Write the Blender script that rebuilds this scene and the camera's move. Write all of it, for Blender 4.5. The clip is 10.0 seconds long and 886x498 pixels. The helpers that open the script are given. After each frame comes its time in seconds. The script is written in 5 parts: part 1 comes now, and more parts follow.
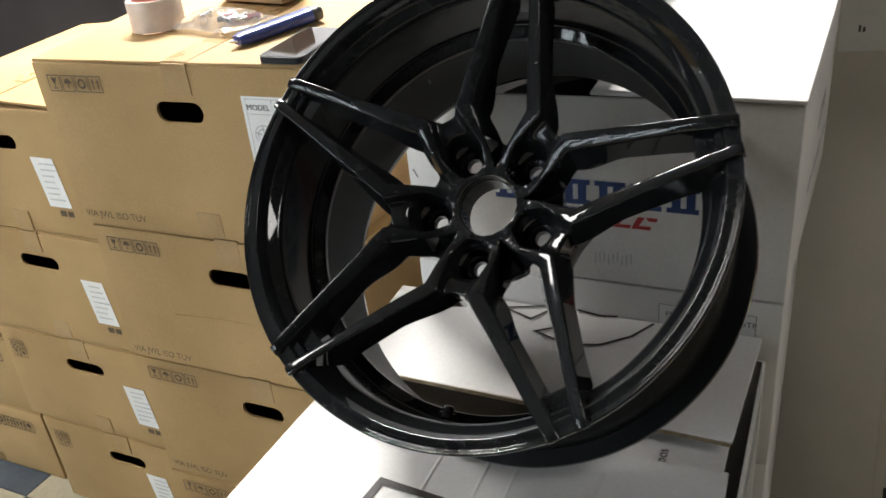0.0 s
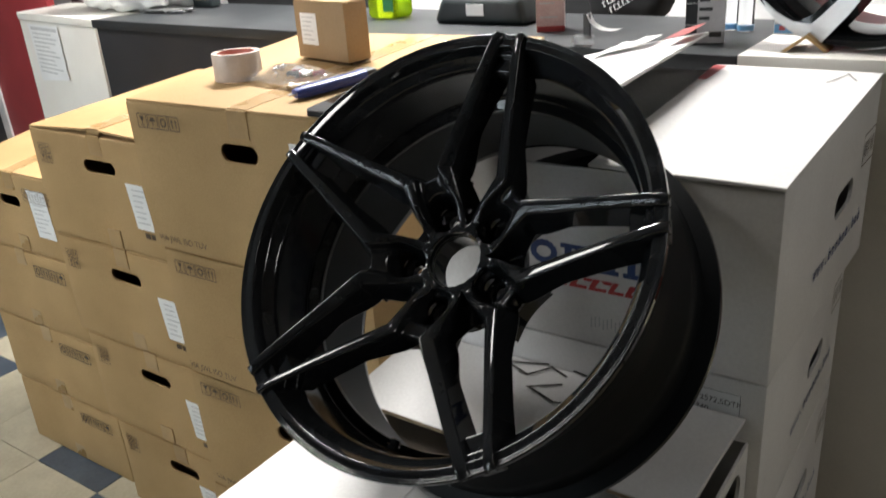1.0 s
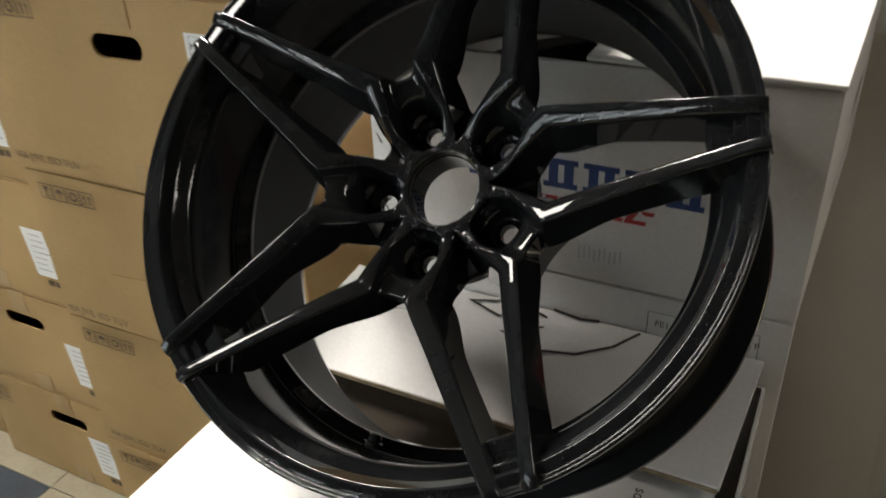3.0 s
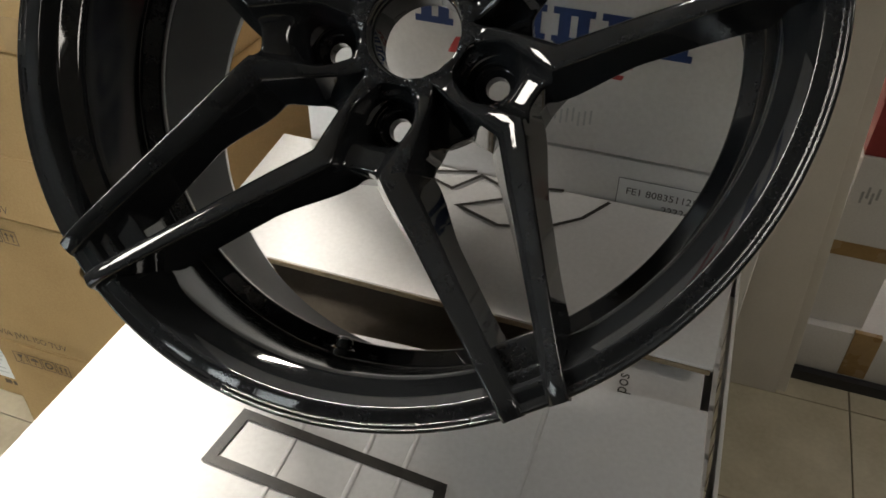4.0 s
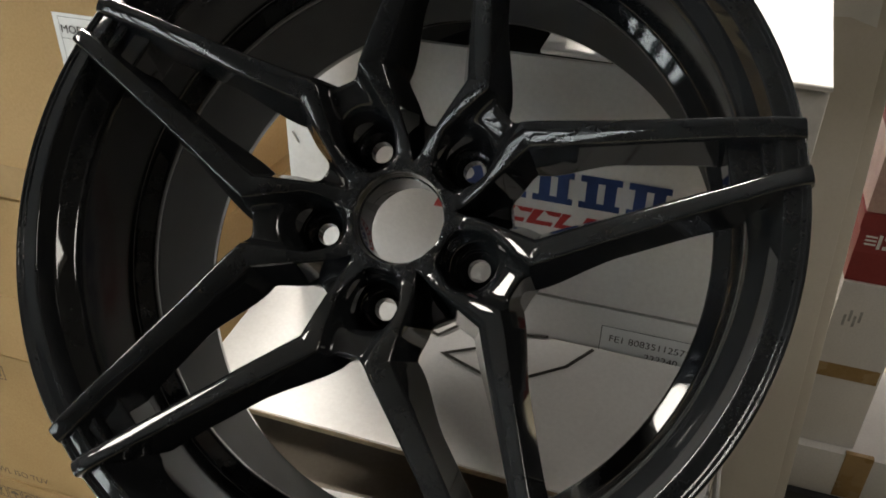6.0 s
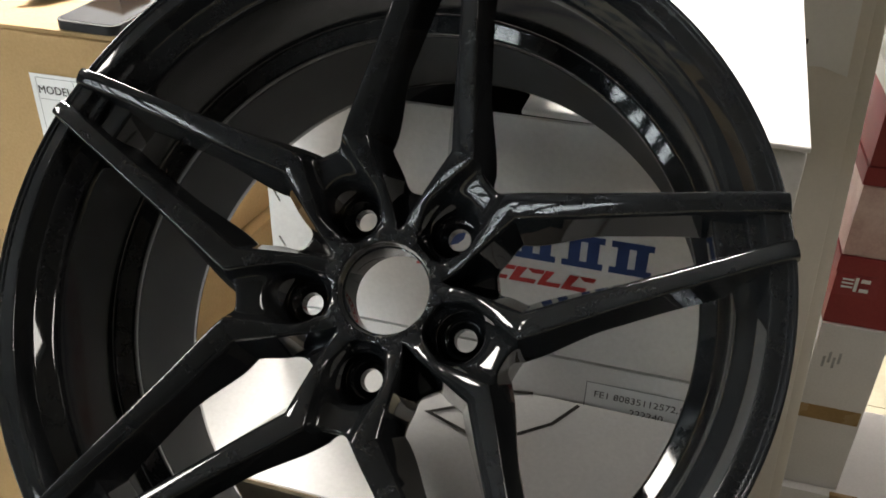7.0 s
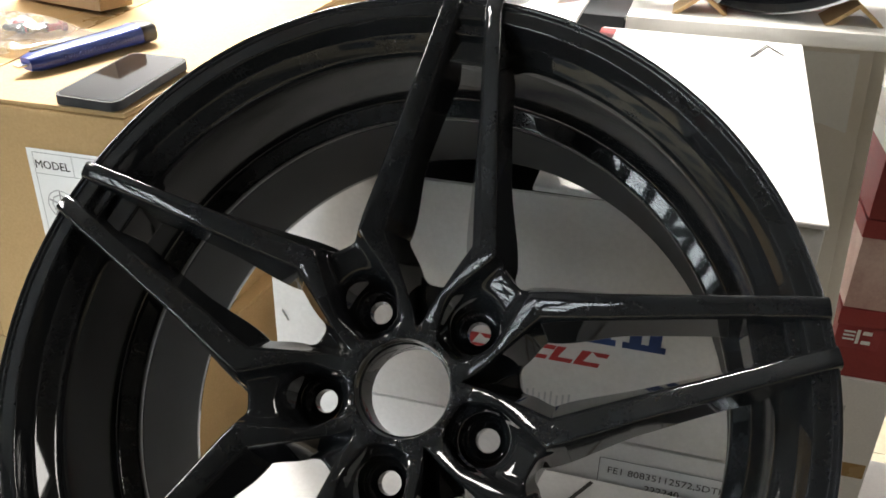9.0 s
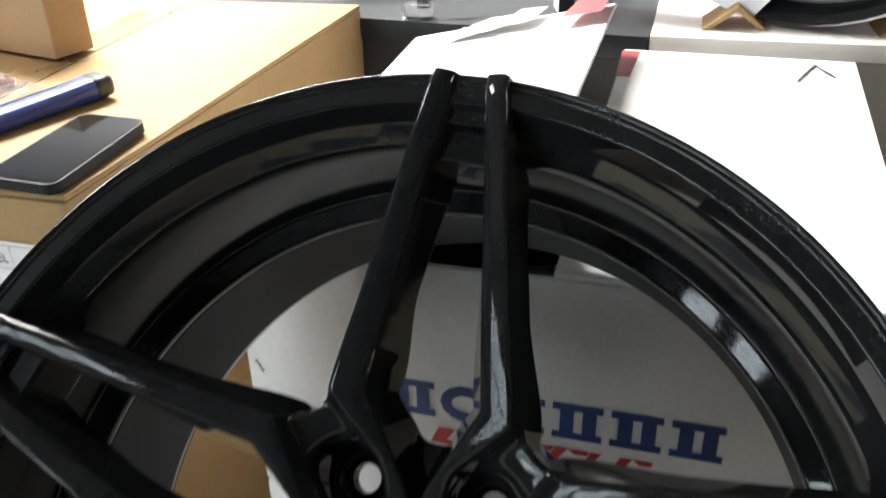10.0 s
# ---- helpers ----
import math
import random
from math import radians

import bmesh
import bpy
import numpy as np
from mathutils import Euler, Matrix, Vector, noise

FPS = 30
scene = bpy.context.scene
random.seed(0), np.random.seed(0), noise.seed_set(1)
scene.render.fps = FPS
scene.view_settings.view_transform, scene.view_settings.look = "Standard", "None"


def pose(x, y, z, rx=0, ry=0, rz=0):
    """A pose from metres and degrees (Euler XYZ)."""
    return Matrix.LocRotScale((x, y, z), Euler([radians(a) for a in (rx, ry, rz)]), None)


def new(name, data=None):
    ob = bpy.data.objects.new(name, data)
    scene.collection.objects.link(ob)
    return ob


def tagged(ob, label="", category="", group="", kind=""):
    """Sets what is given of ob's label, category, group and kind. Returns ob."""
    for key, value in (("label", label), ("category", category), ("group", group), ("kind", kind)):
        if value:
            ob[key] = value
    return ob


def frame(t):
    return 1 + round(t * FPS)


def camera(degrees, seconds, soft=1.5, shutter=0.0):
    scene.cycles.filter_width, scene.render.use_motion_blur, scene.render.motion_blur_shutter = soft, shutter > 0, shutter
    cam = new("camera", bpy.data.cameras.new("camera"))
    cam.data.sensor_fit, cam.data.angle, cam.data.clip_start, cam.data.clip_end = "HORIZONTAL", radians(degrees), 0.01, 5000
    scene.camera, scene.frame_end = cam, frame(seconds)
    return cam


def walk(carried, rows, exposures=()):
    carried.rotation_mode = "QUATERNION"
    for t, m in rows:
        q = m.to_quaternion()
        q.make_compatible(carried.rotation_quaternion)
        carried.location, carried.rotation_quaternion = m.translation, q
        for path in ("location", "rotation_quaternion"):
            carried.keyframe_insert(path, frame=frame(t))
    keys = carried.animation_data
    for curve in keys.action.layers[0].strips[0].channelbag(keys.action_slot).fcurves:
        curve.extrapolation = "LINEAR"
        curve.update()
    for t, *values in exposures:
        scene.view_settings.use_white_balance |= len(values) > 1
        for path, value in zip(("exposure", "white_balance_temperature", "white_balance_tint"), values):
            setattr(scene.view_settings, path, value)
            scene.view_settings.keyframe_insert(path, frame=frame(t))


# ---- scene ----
EXPOSURES = [(0.0, 0.56, 6450, 10), (0.5, 0.09, 6350, 10), (2.2, 0.12, 6600, 10), (3.5, 0.44, 6850, 10), (5.7, 0.52, 6900, 10), (7.0, 0.87, 6700, 10), (9.0, 0.97, 6600, 10), (9.5, 0.97, 6550, 10), (10.0, 0.74, 6350, 10)]
# ceiling panels: x, y, length, width, watts; then the window's daylight
# the third panel is fill added on the right, with no known source
LAMPS = [(-2.12, -0.20, 0.78, 0.80, 32.0), (-1.25, 1.37, 1.2, 0.3, 160.0), (2.3, 0.2, 1.2, 0.4, 10.0)]
DAYLIGHT = 54.0
cam = camera(56.68, 10.0, soft=1.6, shutter=0.35)
# seconds, x, y, z (metres), then the turn in degrees
ROWS = [
    (0.0, 0.3005, -0.6867, 1.5054, 62.68, 5.44, 24.47),
    (0.5, 0.3937, -0.7027, 1.5187, 64.21, 4.28, 28.30),
    (1.0, 0.4743, -0.6704, 1.5189, 67.38, 3.93, 34.43),
    (1.3, 0.4915, -0.6608, 1.5207, 69.56, 3.81, 34.83),
    (1.5, 0.5026, -0.6470, 1.5219, 69.07, 4.31, 36.12),
    (2.0, 0.4967, -0.6280, 1.5096, 67.64, 3.72, 35.94),
    (2.2, 0.4786, -0.6188, 1.5068, 66.47, 3.57, 35.89),
    (3.3, 0.2140, -0.4937, 1.4238, 56.34, 0.60, 21.64),
    (3.5, 0.1964, -0.4743, 1.4073, 53.52, -0.20, 19.61),
    (4.0, 0.1781, -0.4601, 1.3864, 50.90, -0.84, 19.38),
    (4.5, 0.1830, -0.4650, 1.3886, 51.85, -1.15, 19.38),
    (5.0, 0.1827, -0.4529, 1.4075, 54.17, -1.04, 19.44),
    (5.5, 0.1846, -0.4484, 1.4252, 56.26, -0.98, 19.30),
    (5.7, 0.1805, -0.4451, 1.4331, 56.76, -1.06, 19.18),
    (6.8, 0.1694, -0.4289, 1.4552, 59.55, -1.08, 17.21),
    (7.0, 0.1652, -0.4268, 1.4598, 59.97, -1.26, 17.06),
    (7.5, 0.1536, -0.4228, 1.4672, 61.06, -1.34, 16.77),
    (8.0, 0.1410, -0.4223, 1.4770, 61.82, -1.19, 16.80),
    (8.5, 0.1336, -0.4164, 1.4829, 62.40, -1.24, 16.75),
    (8.7, 0.1344, -0.4097, 1.4852, 62.40, -1.28, 16.49),
    (9.0, 0.1340, -0.3996, 1.4855, 62.40, -1.16, 15.93),
    (9.5, 0.1143, -0.3522, 1.4852, 61.56, -0.73, 15.80),
    (9.7, 0.1071, -0.3168, 1.4925, 61.37, 0.23, 15.74),
    (9.8, 0.1055, -0.2947, 1.4945, 61.54, 0.59, 15.93),
    (9.9, 0.1069, -0.2735, 1.4972, 61.72, 1.12, 16.11),
    (10.0, 0.1032, -0.2501, 1.4966, 61.99, 1.32, 15.92),
]
walk(cam, [(t, pose(x, y, z, rx, ry, rz)) for t, x, y, z, rx, ry, rz in ROWS], EXPOSURES)

# ---- light ----
Z0 = 1.165  # height of the wheel's middle over the floor; plan heights below count from there
world = bpy.data.worlds.new("room_air")
scene.world = world
world.use_nodes = True
world.node_tree.nodes["Background"].inputs[0].default_value = (0.9, 0.95, 1.0, 1)
world.node_tree.nodes["Background"].inputs[1].default_value = 0.02


def ceiling_panel_lamp(x, y, sx, sy, power, colour=(1.0, 0.97, 0.92)):
    lamp = bpy.data.lights.new("panel_light", "AREA")
    lamp.shape, lamp.size, lamp.size_y, lamp.energy, lamp.color = "RECTANGLE", sx, sy, power, colour
    ob = new("panel_light", lamp)
    ob.location = (x, y, 2.83)
    return ob


for lx, ly, sx, sy, power in LAMPS:
    ceiling_panel_lamp(lx, ly, sx, sy, power)
# daylight in the opening of the shop window
day = bpy.data.lights.new("window_daylight", "AREA")
day.shape, day.size, day.size_y, day.energy, day.color = "RECTANGLE", 2.9, 1.4, DAYLIGHT, (0.84, 0.94, 1.0)
daylight = new("window_daylight", day)
daylight.location, daylight.rotation_euler = (-2.6, -3.185, 1.70), (radians(90), 0, 0)


# ---- materials ----
def surface(name, low, high, rough=0.6, rough_spread=0.1, scale=6.0, fine=160.0, bump=0.15, metal=0.0, coat=0.0,
            stretch=(1, 1, 1), flutes=0.0, spec=0.5, island=0.0, depth=0.002):
    """A two-scale procedural surface: large stains, fine grain, relief; island: how far pieces differ from one another."""
    m = bpy.data.materials.new(name)
    m.use_nodes = True
    n, l = m.node_tree.nodes, m.node_tree.links
    b = n["Principled BSDF"]
    co = n.new("ShaderNodeTexCoord")
    mp = n.new("ShaderNodeMapping")
    mp.inputs["Scale"].default_value = stretch
    l.new(co.outputs["Object"], mp.inputs[0])
    big = n.new("ShaderNodeTexNoise")
    big.inputs["Scale"].default_value, big.inputs["Detail"].default_value = scale, 5
    l.new(mp.outputs[0], big.inputs["Vector"])
    small = n.new("ShaderNodeTexNoise")
    small.inputs["Scale"].default_value, small.inputs["Detail"].default_value = fine, 3
    l.new(mp.outputs[0], small.inputs["Vector"])
    add = n.new("ShaderNodeMath")
    add.operation = "MULTIPLY_ADD"
    add.inputs[1].default_value = 0.35
    l.new(small.outputs["Fac"], add.inputs[0])
    l.new(big.outputs["Fac"], add.inputs[2])
    last = add.outputs[0]
    if island:
        info = n.new("ShaderNodeObjectInfo")
        far = n.new("ShaderNodeMath")
        far.operation, far.inputs[1].default_value = "MULTIPLY_ADD", island
        l.new(info.outputs["Random"], far.inputs[0])
        l.new(last, far.inputs[2])
        last = far.outputs[0]
    ramp = n.new("ShaderNodeValToRGB")
    ramp.color_ramp.elements[0].position, ramp.color_ramp.elements[1].position = 0.42, 0.92 + island
    ramp.color_ramp.elements[0].color, ramp.color_ramp.elements[1].color = (*low, 1), (*high, 1)
    l.new(last, ramp.inputs[0])
    l.new(ramp.outputs[0], b.inputs["Base Color"])
    rr = n.new("ShaderNodeMapRange")
    rr.inputs["To Min"].default_value, rr.inputs["To Max"].default_value = rough - rough_spread, rough + rough_spread
    l.new(big.outputs["Fac"], rr.inputs["Value"])
    l.new(rr.outputs[0], b.inputs["Roughness"])
    b.inputs["Metallic"].default_value = metal
    b.inputs["Coat Weight"].default_value = coat
    b.inputs["Coat Roughness"].default_value = 0.04
    b.inputs["Specular IOR Level"].default_value = spec
    if bump:
        bp = n.new("ShaderNodeBump")
        bp.inputs["Strength"].default_value, bp.inputs["Distance"].default_value = bump, depth
        height = add.outputs[0]
        if flutes:
            wave = n.new("ShaderNodeTexWave")
            wave.inputs["Scale"].default_value, wave.inputs["Distortion"].default_value = 40.0, 1.0
            l.new(co.outputs["Object"], wave.inputs["Vector"])
            mix = n.new("ShaderNodeMath")
            mix.operation, mix.inputs[1].default_value = "MULTIPLY_ADD", flutes
            l.new(wave.outputs["Fac"], mix.inputs[0])
            l.new(add.outputs[0], mix.inputs[2])
            height = mix.outputs[0]
        l.new(height, bp.inputs["Height"])
        l.new(bp.outputs[0], b.inputs["Normal"])
    return m


def glassy(name, colour, rough=0.05, ior=1.45, weight=1.0, coat=0.0):
    m = bpy.data.materials.new(name)
    m.use_nodes = True
    b = m.node_tree.nodes["Principled BSDF"]
    b.inputs["Base Color"].default_value = (*colour, 1)
    b.inputs["Roughness"].default_value, b.inputs["IOR"].default_value = rough, ior
    b.inputs["Transmission Weight"].default_value = weight
    b.inputs["Coat Weight"].default_value, b.inputs["Coat Roughness"].default_value = coat, 0.05
    return m


PANE = glassy("window_glass", (1, 1, 1), 0.0, 1.05)
YARD = bpy.data.materials.new("yard_backdrop")
YARD.use_nodes = True
_n, _l = YARD.node_tree.nodes, YARD.node_tree.links
_co = _n.new("ShaderNodeTexCoord")
_tx = _n.new("ShaderNodeTexNoise")
_tx.inputs["Scale"].default_value, _tx.inputs["Detail"].default_value = 0.9, 8
_l.new(_co.outputs["Object"], _tx.inputs["Vector"])
_rp = _n.new("ShaderNodeValToRGB")
_rp.color_ramp.elements[0].position, _rp.color_ramp.elements[0].color = 0.46, (0.05, 0.11, 0.03, 1)
_rp.color_ramp.elements[1].position, _rp.color_ramp.elements[1].color = 0.56, (0.85, 0.93, 1.0, 1)
_l.new(_tx.outputs["Fac"], _rp.inputs[0])
_l.new(_rp.outputs[0], _n["Principled BSDF"].inputs["Emission Color"])
_n["Principled BSDF"].inputs["Emission Strength"].default_value = 0.8

KRAFT = surface("kraft_card", (0.285, 0.176, 0.073), (0.475, 0.320, 0.152), 0.72, 0.08, 2.6, 320, 0.16, flutes=0.12, spec=0.3, island=0.05)
KRAFT_DARK = surface("kraft_small_box", (0.27, 0.18, 0.095), (0.37, 0.255, 0.145), 0.7, 0.08, 6, 240, 0.12, spec=0.3)
WHITE_CARD = surface("white_card", (0.60, 0.585, 0.57), (0.80, 0.785, 0.77), 0.55, 0.1, 3.0, 220, 0.1, flutes=0.08, spec=0.35)
CARD_EDGE = surface("card_edge", (0.16, 0.12, 0.075), (0.34, 0.26, 0.17), 0.8, 0.05, 60, 400, 0.5, spec=0.2)
INK = surface("black_ink", (0.012, 0.011, 0.010), (0.06, 0.052, 0.045), 0.6, 0.05, 30, 300, 0.0)
FADED_INK = surface("faded_ink", (0.05, 0.035, 0.02), (0.15, 0.10, 0.055), 0.65, 0.05, 60, 300, 0.0)
BLUE_INK = surface("blue_ink", (0.010, 0.030, 0.13), (0.022, 0.06, 0.21), 0.5, 0.05, 30, 300, 0.0)
RED_INK = surface("red_ink", (0.36, 0.018, 0.02), (0.52, 0.04, 0.035), 0.5, 0.05, 30, 300, 0.0)
GREY_INK = surface("grey_ink", (0.22, 0.22, 0.22), (0.4, 0.4, 0.4), 0.6, 0.05, 60, 300, 0.0)
PALE_INK = surface("pale_grey_ink", (0.44, 0.44, 0.44), (0.60, 0.60, 0.60), 0.6, 0.05, 60, 300, 0.0)
PAPER = surface("white_paper", (0.74, 0.74, 0.73), (0.84, 0.84, 0.83), 0.5, 0.08, 10, 200, 0.06, spec=0.4)
BROWN_TAPE = surface("brown_tape", (0.275, 0.172, 0.070), (0.385, 0.252, 0.116), 0.28, 0.08, 12, 120, 0.1, spec=0.5)
GLOSS_BLACK = surface("gloss_black_paint", (0.0104, 0.0112, 0.0122), (0.0148, 0.0158, 0.0170), 0.040, 0.012, 30, 700, 0.010, spec=0.5, depth=0.0004)
SATIN_BLACK = surface("satin_black_primer", (0.022, 0.0240, 0.0258), (0.034, 0.0365, 0.0390), 0.50, 0.06, 14, 500, 0.03, spec=0.12)
# black darkened and dulled so that it shows little reflected light
DULLED_BLACK = surface("dulled_black", (0.0045, 0.005, 0.0055), (0.008, 0.009, 0.010), 0.48, 0.08, 14, 500, 0.03, spec=0.10)
# copy of the gloss black with its reflections toned down in the paint
DAMPED_BLACK = surface("damped_barrel_black", (0.0100, 0.0104, 0.0110), (0.0145, 0.0151, 0.0158), 0.12, 0.04, 20, 500, 0.012, spec=0.35, depth=0.0005)
TILE_CREAM = surface("cream_tile", (0.40, 0.355, 0.25), (0.60, 0.545, 0.41), 0.42, 0.12, 9, 90, 0.08, island=0.08)
TILE_SLATE = surface("slate_tile", (0.045, 0.058, 0.078), (0.11, 0.135, 0.165), 0.42, 0.12, 9, 90, 0.08, island=0.08)
GROUT = surface("grout", (0.12, 0.11, 0.09), (0.22, 0.2, 0.17), 0.85, 0.05, 20, 200, 0.2)
WALL_PAINT = surface("white_wall_paint", (0.66, 0.655, 0.66), (0.78, 0.775, 0.78), 0.6, 0.08, 2.5, 130, 0.08)
# for walls out of view, toned dark so the wheel mirrors little light
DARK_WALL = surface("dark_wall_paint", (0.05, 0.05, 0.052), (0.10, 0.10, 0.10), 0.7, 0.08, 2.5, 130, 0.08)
# unseen ceiling, its grey kept low to dim what the spokes reflect
CEILING_PAINT = surface("ceiling_paint", (0.13, 0.13, 0.134), (0.19, 0.19, 0.194), 0.85, 0.05, 2.5, 130, 0.1)
BLACK_LAMINATE = surface("black_laminate", (0.012, 0.012, 0.014), (0.03, 0.03, 0.034), 0.45, 0.1, 6, 200, 0.05)
GREY_TOP = surface("dark_grey_counter_top", (0.016, 0.018, 0.020), (0.032, 0.035, 0.038), 0.5, 0.1, 5, 200, 0.05, spec=0.3)
CREAM_PANEL = surface("cream_laminate", (0.64, 0.60, 0.545), (0.74, 0.70, 0.645), 0.45, 0.08, 4, 180, 0.04)
WHITE_BOARD = surface("white_board", (0.74, 0.71, 0.65), (0.82, 0.80, 0.74), 0.38, 0.06, 4, 180, 0.03)
RED_PAINT = surface("red_panel_paint", (0.25, 0.025, 0.03), (0.36, 0.045, 0.05), 0.45, 0.1, 5, 160, 0.05)
DARK_SCREEN = surface("dark_screen_paint", (0.022, 0.010, 0.012), (0.045, 0.018, 0.02), 0.5, 0.1, 5, 160, 0.05)
RED_CARD = surface("red_card", (0.24, 0.022, 0.025), (0.33, 0.04, 0.04), 0.5, 0.08, 8, 200, 0.05)
BLUE_PLASTIC = surface("blue_plastic", (0.012, 0.028, 0.17), (0.02, 0.045, 0.25), 0.32, 0.06, 20, 300, 0.03)
CASE_BLACK = surface("soft_black_case", (0.010, 0.010, 0.011), (0.020, 0.020, 0.021), 0.65, 0.08, 20, 300, 0.05, spec=0.25)
# brown card with the shade of the flap gap mixed into its colour
SHADED_CARD = surface("shaded_inner_card", (0.14, 0.118, 0.092), (0.21, 0.18, 0.145), 0.8, 0.06, 8, 240, 0.12, spec=0.2)
DARK_PLASTIC = surface("dark_plastic", (0.012, 0.012, 0.013), (0.03, 0.03, 0.03), 0.38, 0.08, 20, 300, 0.05)
GREEN_BLACK = surface("dark_green_case", (0.007, 0.011, 0.012), (0.018, 0.025, 0.027), 0.4, 0.08, 20, 300, 0.08)
SCREEN = surface("phone_glass", (0.006, 0.006, 0.008), (0.012, 0.012, 0.014), 0.05, 0.015, 12, 300, 0.0)
STEEL = surface("bright_steel", (0.5, 0.5, 0.5), (0.7, 0.7, 0.7), 0.25, 0.08, 30, 300, 0.03, metal=1.0)
TAPE_WHITE = surface("tape_roll_side", (0.50, 0.42, 0.36), (0.64, 0.56, 0.5), 0.4, 0.06, 40, 300, 0.05)
TAPE_CORE = surface("tape_core_card", (0.45, 0.18, 0.15), (0.58, 0.28, 0.24), 0.6, 0.06, 40, 300, 0.05)
FABRIC = surface("black_fabric", (0.005, 0.005, 0.006), (0.014, 0.014, 0.016), 0.85, 0.05, 12, 500, 0.3)
BAG_FILM = surface("white_bag_film", (0.72, 0.71, 0.68), (0.82, 0.81, 0.79), 0.35, 0.1, 14, 120, 0.3, depth=0.006)
CLEAR = glassy("clear_plastic", (0.985, 0.985, 0.99), 0.10, 1.10, 0.92, 0.35)
WATER_PET = glassy("clear_bottle", (0.93, 0.97, 0.99), 0.04, 1.15)
LIME = glassy("lime_liquid", (0.72, 0.95, 0.02), 0.12, 1.35, 0.75)
LIME_LABEL = surface("lime_label", (0.45, 0.62, 0.02), (0.7, 0.8, 0.05), 0.4, 0.05, 30, 200, 0.0)
GREEN_LABEL = surface("green_label", (0.02, 0.16, 0.05), (0.05, 0.28, 0.1), 0.4, 0.05, 30, 200, 0.0)
PINK_LABEL = surface("pink_label", (0.5, 0.3, 0.28), (0.72, 0.55, 0.5), 0.4, 0.05, 14, 200, 0.0)
SILVER_CARD = surface("silver_card", (0.42, 0.40, 0.40), (0.58, 0.56, 0.56), 0.4, 0.06, 14, 200, 0.03)
BLUE_LABEL = surface("blue_label", (0.06, 0.20, 0.38), (0.16, 0.36, 0.55), 0.4, 0.05, 30, 200, 0.0)
WHITE_LACQUER = surface("white_lacquer", (0.72, 0.72, 0.72), (0.82, 0.82, 0.82), 0.25, 0.06, 20, 300, 0.02, coat=0.5)
LAMP_GLOW = bpy.data.materials.new("lamp_diffuser")
LAMP_GLOW.use_nodes = True
LAMP_GLOW.node_tree.nodes["Principled BSDF"].inputs["Emission Color"].default_value = (1, 0.97, 0.92, 1)
LAMP_GLOW.node_tree.nodes["Principled BSDF"].inputs["Emission Strength"].default_value = 1.0

# ---- building tools ----
ORIGIN = {}


def thing(name, at, label, category, group="", kind="", turn=None):
    ob = new(name)
    ob.empty_display_size = 0.05
    ob.location = at
    if turn is not None:
        ob.rotation_euler = turn
    ORIGIN[ob.name] = Vector(at) if turn is None else None
    return tagged(ob, label, category, group, kind)


def finish(bm, angle=32.0):
    bmesh.ops.recalc_face_normals(bm, faces=bm.faces)
    for face in bm.faces:
        face.smooth = True
    for e in bm.edges:
        e.smooth = len(e.link_faces) == 2 and e.calc_face_angle(0) < radians(angle)


def part(name, bm, material, parent=None, label="", angle=32.0):
    """One mesh object out of bm, whose points are in the world (or in the thing's own frame, where the thing is turned)."""
    off = ORIGIN.get(parent.name) if parent else None
    if off is not None:
        bmesh.ops.translate(bm, verts=bm.verts, vec=-off)
    finish(bm, angle)
    me = bpy.data.meshes.new(name)
    bm.to_mesh(me)
    bm.free()
    for m in material if isinstance(material, (list, tuple)) else [material]:
        me.materials.append(m)
    ob = new(name, me)
    if parent:
        ob.parent = parent
        ORIGIN[ob.name] = off
    if label:
        ob["label"] = label
    return ob


def block(lo, hi, edge=0.002, seg=2, bm=None, m=None):
    """A bevelled box between two corners, set by m."""
    out = bm or bmesh.new()
    tmp = bmesh.new()
    bmesh.ops.create_cube(tmp, size=1)
    for v in tmp.verts:
        v.co = Vector([lo[i] + (v.co[i] + 0.5) * (hi[i] - lo[i]) for i in range(3)])
    if edge:
        bmesh.ops.bevel(tmp, geom=tmp.edges[:], offset=edge, segments=seg, affect="EDGES", profile=0.6, clamp_overlap=True)
    if m is not None:
        tmp.transform(m)
    me = bpy.data.meshes.new("tmp")
    tmp.to_mesh(me)
    tmp.free()
    out.from_mesh(me)
    bpy.data.meshes.remove(me)
    return out


def lathe(profile, seg=48, axis="z", at=(0, 0, 0), bm=None, closed=False):
    """A body turned from (radius, height) points."""
    out = bm or bmesh.new()
    rings = []
    for r, h in profile:
        ring = []
        for i in range(seg):
            a = 2 * math.pi * i / seg
            c, s = r * math.cos(a), r * math.sin(a)
            p = {"z": (c, s, h), "y": (c, h, s), "x": (h, c, s)}[axis]
            ring.append(out.verts.new(Vector(p) + Vector(at)))
        rings.append(ring)
    pairs = list(zip(rings, rings[1:])) + ([(rings[-1], rings[0])] if closed else [])
    for a, b in pairs:
        for i in range(seg):
            j = (i + 1) % seg
            out.faces.new((a[i], a[j], b[j], b[i]))
    if not closed:
        if profile[0][0] > 1e-5:
            out.faces.new(rings[0])
        if profile[-1][0] > 1e-5:
            out.faces.new(rings[-1])
    bmesh.ops.remove_doubles(out, verts=out.verts, dist=1e-6)
    return out


